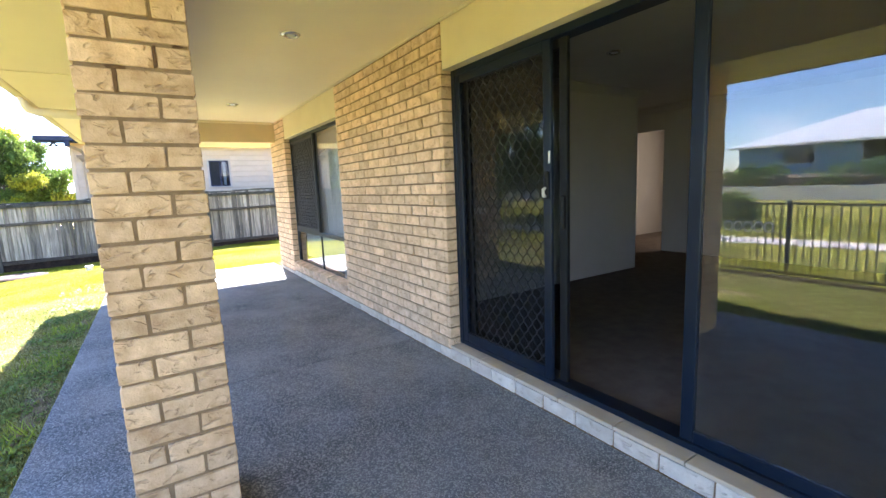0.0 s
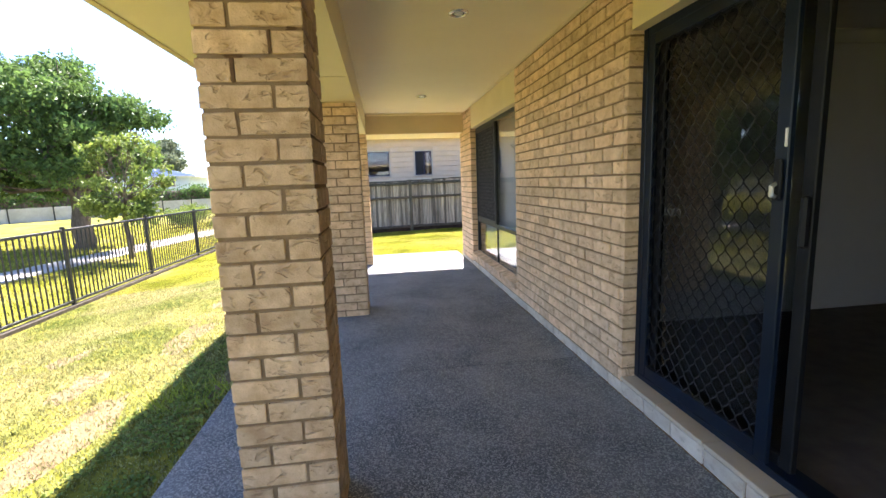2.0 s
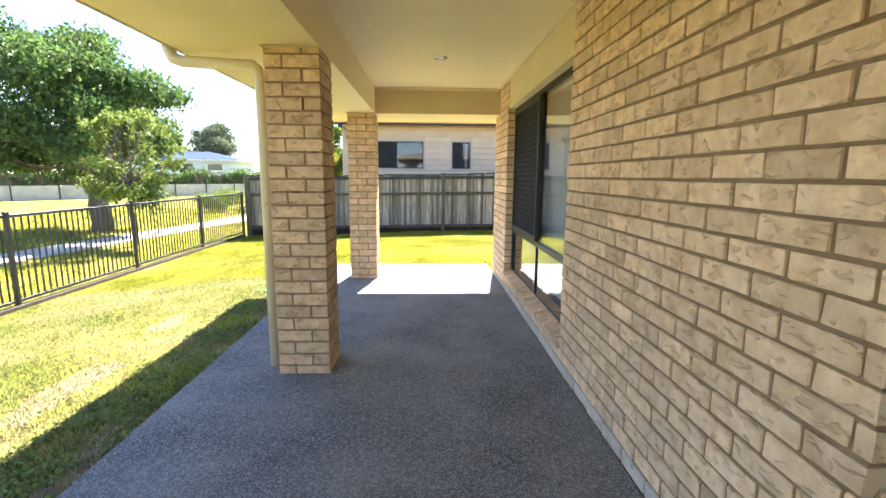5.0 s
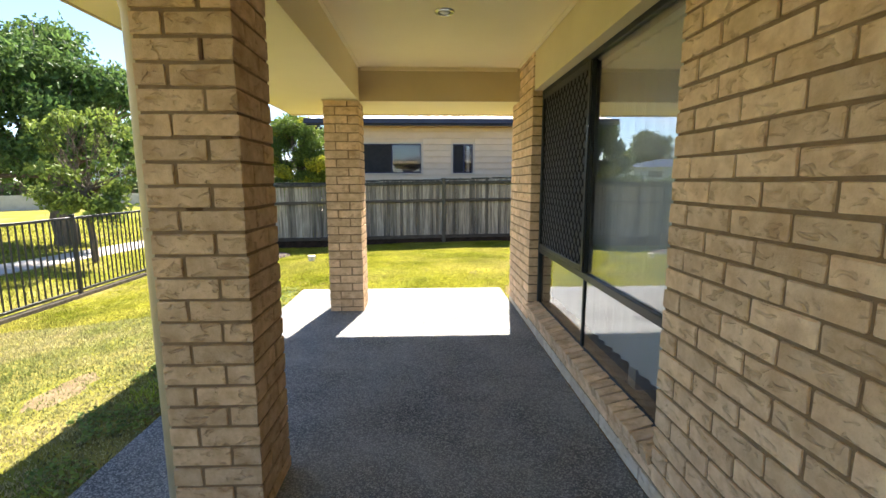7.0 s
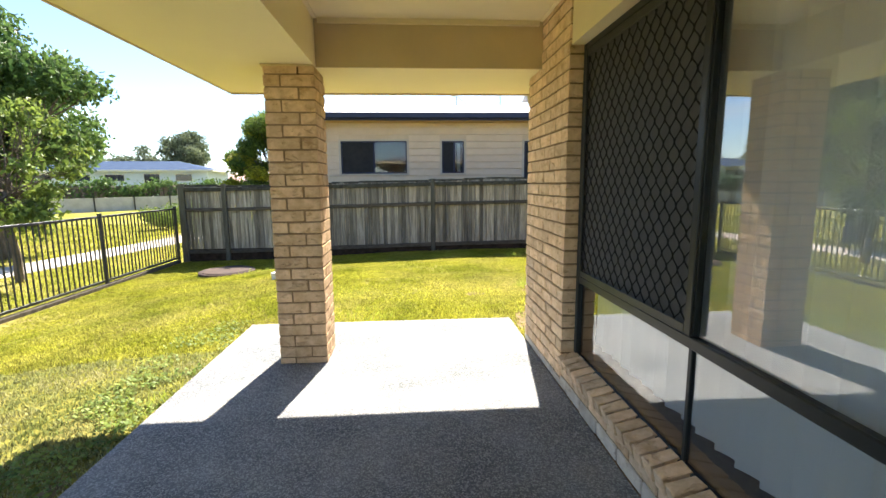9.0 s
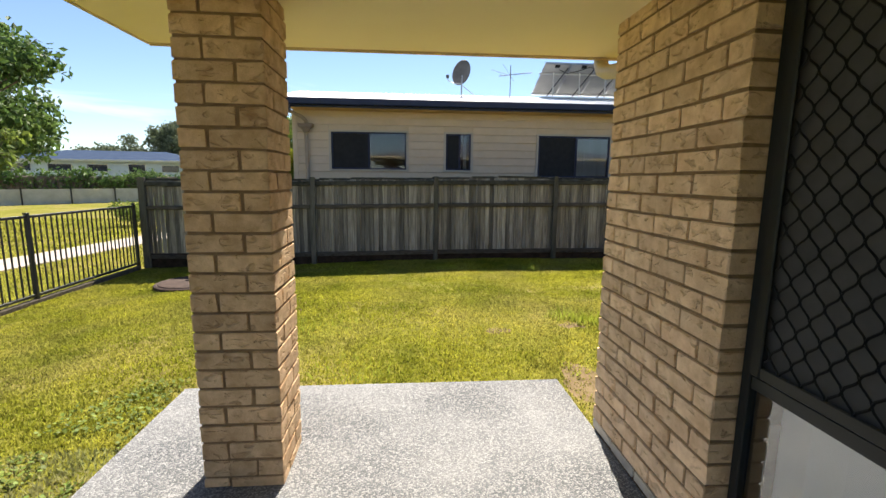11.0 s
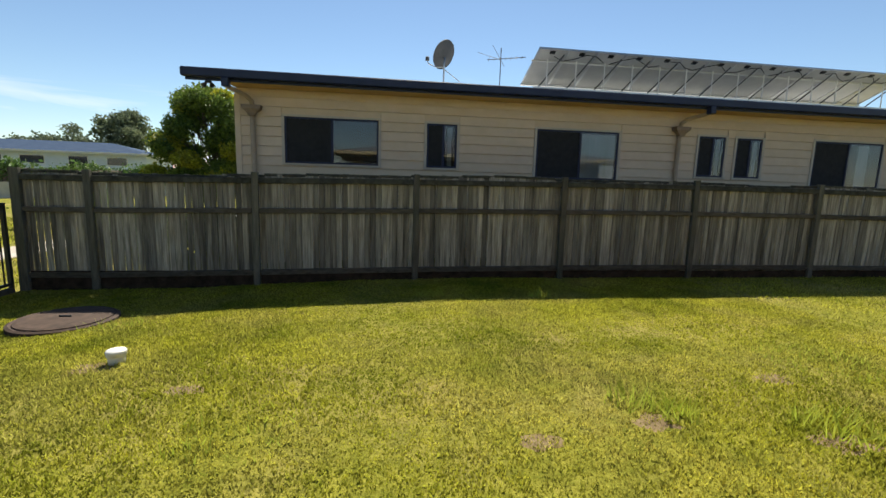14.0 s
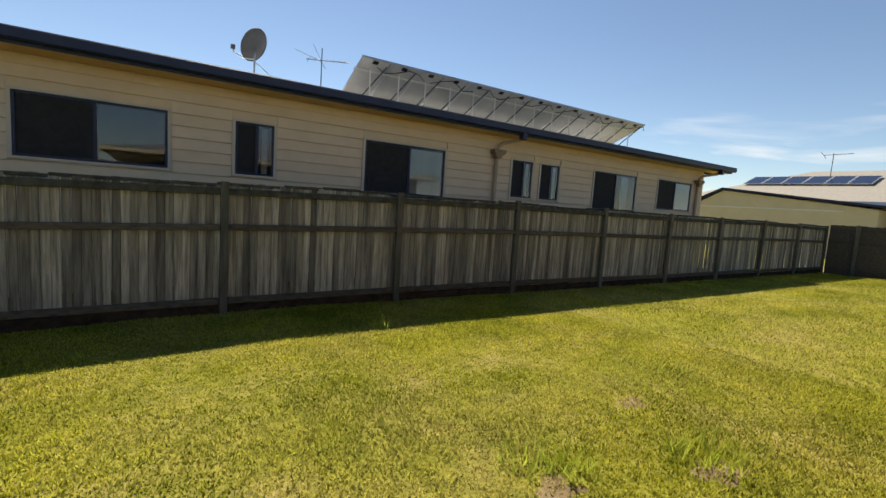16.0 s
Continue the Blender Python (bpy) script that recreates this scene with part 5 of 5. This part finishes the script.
def far_house(at, turn, w, d, h, rise, wall_m, roof_m, label, windows, eave=0.6):
    ob = empty("far_house", at)
    ob.rotation_euler = (0, 0, radians(turn))
    tagged(ob, label, "house")
    part("wall", box(-w / 2, w / 2, -d / 2, d / 2, -0.5, h), wall_m, ob)
    a, b, k = w / 2 + eave, d / 2 + eave, min(w, d) / 2 + eave
    verts = [(-a, -b, h), (a, -b, h), (a, b, h), (-a, b, h), (-a + k, 0, h + rise), (a - k, 0, h + rise)]
    raw_mesh("roof", verts, [(0, 1, 5, 4), (1, 2, 5), (2, 3, 4, 5), (3, 0, 4), (3, 2, 1, 0)], roof_m, ob)
    part("fascia", box(-a, a, -b - 0.03, -b, h - 0.12, h + 0.06), M_BOARD2, ob)
    part("fascia", box(a, a + 0.03, -b, b, h - 0.12, h + 0.06), M_BOARD2, ob)
    for (x0, x1, z0, z1) in windows:
        wd = part("window", box(x0, x1, -d / 2 - 0.03, -d / 2 + 0.02, z0, z1), M_BOARD2, ob)
        part("pane", box(x0 + 0.06, x1 - 0.06, -d / 2 - 0.045, -d / 2 - 0.032, z0 + 0.06, z1 - 0.06), M_DARKGLASS, wd)
    return ob


far_house((-31, 54, -0.4), 8, 17, 8, 3.3, 1.1, M_HOUSEWHITE, M_ROOFBLUE, "white single-storey house with blue metal roof behind the hedge",
          [(-7.5, -5.5, 2.2, 2.95), (-4.2, -2.2, 2.2, 2.95), (-1.0, 0.8, 2.2, 2.95), (2.5, 4.0, 1.6, 3.0), (5.4, 7.0, 2.2, 2.95)])
far_house((-33.5, 92, -0.4), 0, 18, 10, 2.3, 1.6, M_RENDER, M_ROOFRED, "distant low house with a pink tiled roof", [(-6, -4, 1.0, 2.2), (-1, 2, 1.0, 2.2), (4, 6, 1.0, 2.2)])
blue_house = far_house((-44, 5.0, -0.4), 90, 22, 12, 3.65, 2.5, M_WALLBLUE, M_ROOF, "blue weatherboard house with pale metal roof across the park",
          [(-8, -6.6, 2.2, 3.6), (-4.5, -2.2, 2.2, 3.6), (1, 3.5, 2.2, 3.6), (6, 8, 2.2, 3.6)])
TAN = Matrix.Translation((36.6, 18.0, -0.3)) @ pose(0, 0, 0, 0, 0, -90)
far_house((36.6, 18.0, -0.3), -90, 15, 11, 3.2, 2.3, M_RENDER, M_ROOFTAN, "cream rendered house with tan tiled hip roof and solar panels", [(-6, -4, 1.0, 2.2), (2, 4, 1.0, 2.2)])
pan = empty("roof_solar_panels", (0, 0, 0))
tagged(pan, "six dark solar panels lying on the tan tiled roof", "solar panels")
slope = math.atan2(2.3, 6.1)
for k in range(6):
    m = TAN @ Matrix.Translation((-4.3 + k * 1.14, -6.1 + 2.9, 3.2 + 2.9 * 2.3 / 6.1 + 0.10)) @ Matrix.Rotation(slope, 4, "X")
    pl = part("panel", box(-0.55, 0.55, 0, 1.75, 0, 0.035), M_ALLOY, pan)
    pl.matrix_basis = m
    part("cells", box(-0.51, 0.51, 0.04, 1.71, 0.036, 0.040), M_PANEL_FRONT, pl)
fa = empty("tv_aerial", (35.2, 18.6, 5.0))
tagged(fa, "thin metal television aerial on the tan roof", "aerial")
part("mast", tube([(0, 0, -0.6), (0, 0, 1.2)], 0.022, 6), M_DISH, fa)
part("boom", tube([(0, 0.5, 1.10), (0, -1.0, 1.14)], 0.018, 6), M_DISH, fa)
part("element", tube([(-0.1, 0.62, 1.3), (0.1, 0.40, 0.9)], 0.014, 6), M_DISH, fa)
# gabled garage in front of the tan house
gar = empty("garage", (29.6, 0, -0.3))
tagged(gar, "cream rendered garage with a low gable and dark barge board", "garage")
prof = ((14.0, 2.85), (22.2, 3.75), (24.2, 2.80))
bm = bmesh.new()
f0 = [bm.verts.new((0, y, z)) for y, z in ((14.6, -0.2), (14.6, 2.80), (22.2, 3.70), (23.9, 2.80), (23.9, -0.2))]
f1 = [bm.verts.new((v.co.x + 4.5, v.co.y, v.co.z)) for v in f0]
bm.faces.new(f0)
bm.faces.new(f1[::-1])
for k in range(5):
    bm.faces.new((f0[k], f1[k], f1[(k + 1) % 5], f0[(k + 1) % 5]))
part("wall", bm, M_RENDER, gar)
for (ya, za), (yb, zb) in zip(prof, prof[1:]):
    bm = bmesh.new()
    v = [bm.verts.new(c) for x in (-0.25, 5.0) for c in ((x, ya, za), (x, yb, zb), (x, yb, zb + 0.12), (x, ya, za + 0.12))]
    for q in ((0, 1, 2, 3), (7, 6, 5, 4), (0, 4, 5, 1), (2, 6, 7, 3), (1, 5, 6, 2), (3, 7, 4, 0)):
        bm.faces.new([v[t] for t in q])
    part("roof", bm, M_NAVY, gar, "dark edged metal roof")
part("band", box(-0.04, 0.0, 16.0, 23.9, 2.62, 2.70), M_BOARD2, gar)

# hedge-line across the park, seen in the door glass
park_hedge = empty("hedge", (-32.0, 6.0, -0.4))
tagged(park_hedge, "dark green hedge in front of the blue house", "hedge")
leaf_cloud("foliage", [((0.3 * math.sin(k * 2.1), -14 + 1.3 * k, 1.2 + 0.35 * math.sin(k * 1.3)), (1.0, 1.1, 0.95)) for k in range(26)], 14000, 0.26, M_LEAF_A, park_hedge, 92)
part("core", box(-0.5, 0.5, -15, 20, 0.0, 1.5, 0.2), M_BARK, park_hedge)
park_wall = empty("boundary_wall", (-29.5, 6.0, -0.4))
tagged(park_wall, "low pale grey boundary wall in front of the hedge", "boundary wall")
part("wall", box(-0.06, 0.06, -18, 24, -0.2, 0.85), M_WALLGREY, park_wall)
shrub((-14, 5.6, -0.4), 1.1, 2500, 0.12, M_LEAF_B, 101, "rounded green bush across the footpath")

# ---- grass ----
def grass(name, x0, x1, y0, y1, density, height, seed, keep, material=None, width=0.0042, label="short sunlit lawn grass with dry patches"):
    rr = np.random.RandomState(seed)
    n = int((x1 - x0) * (y1 - y0) * density)
    x, y = rr.uniform(x0, x1, n), rr.uniform(y0, y1, n)
    ok = keep(x, y)
    if material is not M_WEED:
        ok &= ~(on_dirt(x, y) & (rr.uniform(0, 1, n) < 0.42))
    x, y = x[ok], y[ok]
    n = len(x)
    patch = np.array([noise.noise(Vector((a * 0.55, b * 0.55, 3.0))) + 0.5 * noise.noise(Vector((a * 2.3, b * 2.3, 8.0))) + 0.9 * noise.noise(Vector((a * 13.0, b * 13.0, 5.0))) for a, b in zip(x, y)])
    z = np.array([ground_z(a, b) for a, b in zip(x, y)])
    h = height * rr.uniform(0.45, 1.15, n) * np.clip(1.0 + 0.75 * patch, 0.4, 1.7)
    a = rr.uniform(0, 2 * np.pi, n)
    dx, dy = np.cos(a), np.sin(a)
    b = rr.uniform(0, 2 * np.pi, n)
    lean = h * rr.uniform(0.2, 0.95, n)
    w = width * rr.uniform(0.7, 1.4, n)
    p0 = np.stack([x - dx * w, y - dy * w, z - 0.004], 1)
    p1 = np.stack([x + dx * w, y + dy * w, z - 0.004], 1)
    p2 = np.stack([x + np.cos(b) * lean, y + np.sin(b) * lean, z + h], 1)
    v = np.stack([p0, p1, p2], 1).reshape(-1, 3)
    i = np.arange(n) * 3
    me = bpy.data.meshes.new(name)
    me.vertices.add(3 * n)
    me.vertices.foreach_set("co", v.ravel())
    me.loops.add(3 * n)
    me.loops.foreach_set("vertex_index", np.arange(3 * n))
    me.polygons.add(n)
    me.polygons.foreach_set("loop_start", i)
    me.update(calc_edges=True)
    me.validate()
    me.materials.append(material or M_BLADE)
    ob = new(name, me)
    tagged(ob, label, "grass", kind="stuff")
    return ob


# bare earth showing through the lawn
DIRT = [(0.60, 8.50, 0.20, 0.12), (1.56, 8.18, 0.22, 0.14), (0.28, 7.05, 0.26, 0.55), (-2.72, 2.2, 0.10, 0.9), (-3.42, 1.3, 0.22, 0.75), (-3.50, 3.0, 0.20, 0.8), (-4.05, 0.9, 0.30, 0.5), (-3.95, 2.2, 0.25, 0.35), (-2.70, 4.5, 0.08, 0.5), (-4.6, 3.1, 0.22, 0.3), (-3.6, 4.6, 0.2, 0.35),
        (-0.2, 8.35, 0.16, 0.10), (-2.4, 9.2, 0.16, 0.10), (1.9, 9.0, 0.22, 0.12), (-3.25, 9.75, 0.22, 0.16)]


def on_dirt(x, y):
    out = np.zeros(len(x), bool)
    for cx, cy, a, b in DIRT:
        out |= ((x - cx) / a) ** 2 + ((y - cy) / b) ** 2 < 0.8
    return out


for k, (cx, cy, a, b) in enumerate(DIRT):
    bm = bmesh.new()
    mid = bm.verts.new((cx, cy, ground_z(cx, cy) + 0.006))
    rim = []
    for j in range(22):
        u = 2 * math.pi * j / 22
        s = 1 + 0.7 * noise.noise(Vector((math.cos(u) * 1.7 + k * 5, math.sin(u) * 1.7, k)))
        px, py = cx + a * s * math.cos(u), cy + b * s * math.sin(u)
        rim.append(bm.verts.new((px, py, ground_z(px, py) - 0.002)))
    for j in range(22):
        bm.faces.new((mid, rim[j], rim[(j + 1) % 22]))
    tagged(part("earth_patch", bm, M_DIRT, smooth=True), "dry brown bare earth patch in the lawn", "earth patch", kind="stuff")
off_slab = lambda x, y: ~(((x > -2.60) & (x < 0.015) & (y < 7.235)) | ((x > 0) & (y < 6.62)))
grass("grass", -6.2, 4.2, 6.6, 13.3, 7500, 0.021, 1, off_slab, width=0.0056)
grass("grass", -6.2, -2.58, -2.5, 6.6, 5500, 0.023, 2, off_slab, M_DRYBLADE, 0.0052, "dry pale lawn grass beside the patio")
grass("grass", 4.2, 18.9, 6.7, 13.3, 1800, 0.032, 3, off_slab, width=0.005)
grass("grass", -9.0, -6.35, -2.0, 16.0, 500, 0.06, 4, lambda x, y: x > -9.25 + 0.145 * (y - 8), width=0.008, label="rough grass beside the footpath")
grass("grass", -18.0, -9.5, -2.0, 24.0, 160, 0.08, 5, lambda x, y: x < -10.65 + 0.145 * (y - 8), width=0.015, label="rough park grass beyond the footpath")


def clover(x0, x1, y0, y1, n, seed):
    """Low creeping weed: small round leaves lying nearly flat."""
    rr = np.random.RandomState(seed)
    x, y = rr.uniform(x0, x1, n), rr.uniform(y0, y1, n)
    dens = np.array([noise.noise(Vector((a * 3.1, b * 3.1, 21.0))) for a, b in zip(x, y)])
    ok = dens > -0.08
    x, y = x[ok], y[ok]
    verts, faces = [], []
    for px, py in zip(x, y):
        z, r0 = ground_z(px, py) + rr.uniform(0.008, 0.04), rr.uniform(0.006, 0.013)
        tx, ty, u0 = rr.uniform(-0.6, 0.6), rr.uniform(-0.6, 0.6), rr.uniform(0, 6.3)
        i = len(verts)
        for j in range(5):
            dx, dy = r0 * math.cos(u0 + j * 1.2566), r0 * math.sin(u0 + j * 1.2566)
            verts.append((px + dx, py + dy, z + tx * dx + ty * dy))
        faces.append((i, i + 1, i + 2, i + 3, i + 4))
    tagged(raw_mesh("weed_mat", verts, faces, M_CLOVER), "low creeping green weeds along the patio edge", "weeds", kind="stuff")


def weeds(cx, cy, spread, n, h, seed):
    return grass("weed_tuft", cx - spread, cx + spread, cy - spread, cy + spread, n / (4 * spread * spread), h, seed,
                 lambda x, y: off_slab(x, y) & (((x - cx) ** 2 + (y - cy) ** 2) < spread * spread), M_WEED, 0.006, "taller bright green grass tuft in the lawn")


for k, (cx, cy, s, n, h) in enumerate(((0.55, 8.75, 0.16, 90, 0.13), (0.75, 8.55, 0.14, 80, 0.13), (1.65, 8.30, 0.22, 130, 0.12), (2.6, 9.3, 0.45, 260, 0.07), (-2.8, 3.2, 0.25, 160, 0.09),
                                       (-2.85, 1.6, 0.25, 160, 0.09), (-2.8, 4.4, 0.22, 140, 0.09), (-1.5, 7.5, 0.3, 90, 0.07), (-0.4, 12.1, 0.2, 60, 0.1), (-3.9, 11.2, 0.3, 110, 0.1), (1.1, 11.9, 0.15, 70, 0.12),
                                       (-2.75, 5.6, 0.22, 90, 0.07), (0.4, 7.45, 0.3, 70, 0.05), (-1.9, 8.6, 0.35, 100, 0.07))):
    weeds(cx, cy, s, n, h, 200 + k)
clover(-3.15, -2.62, -2.2, 6.3, 13000, 301)
clover(-3.2, -2.62, 6.3, 7.4, 900, 302)
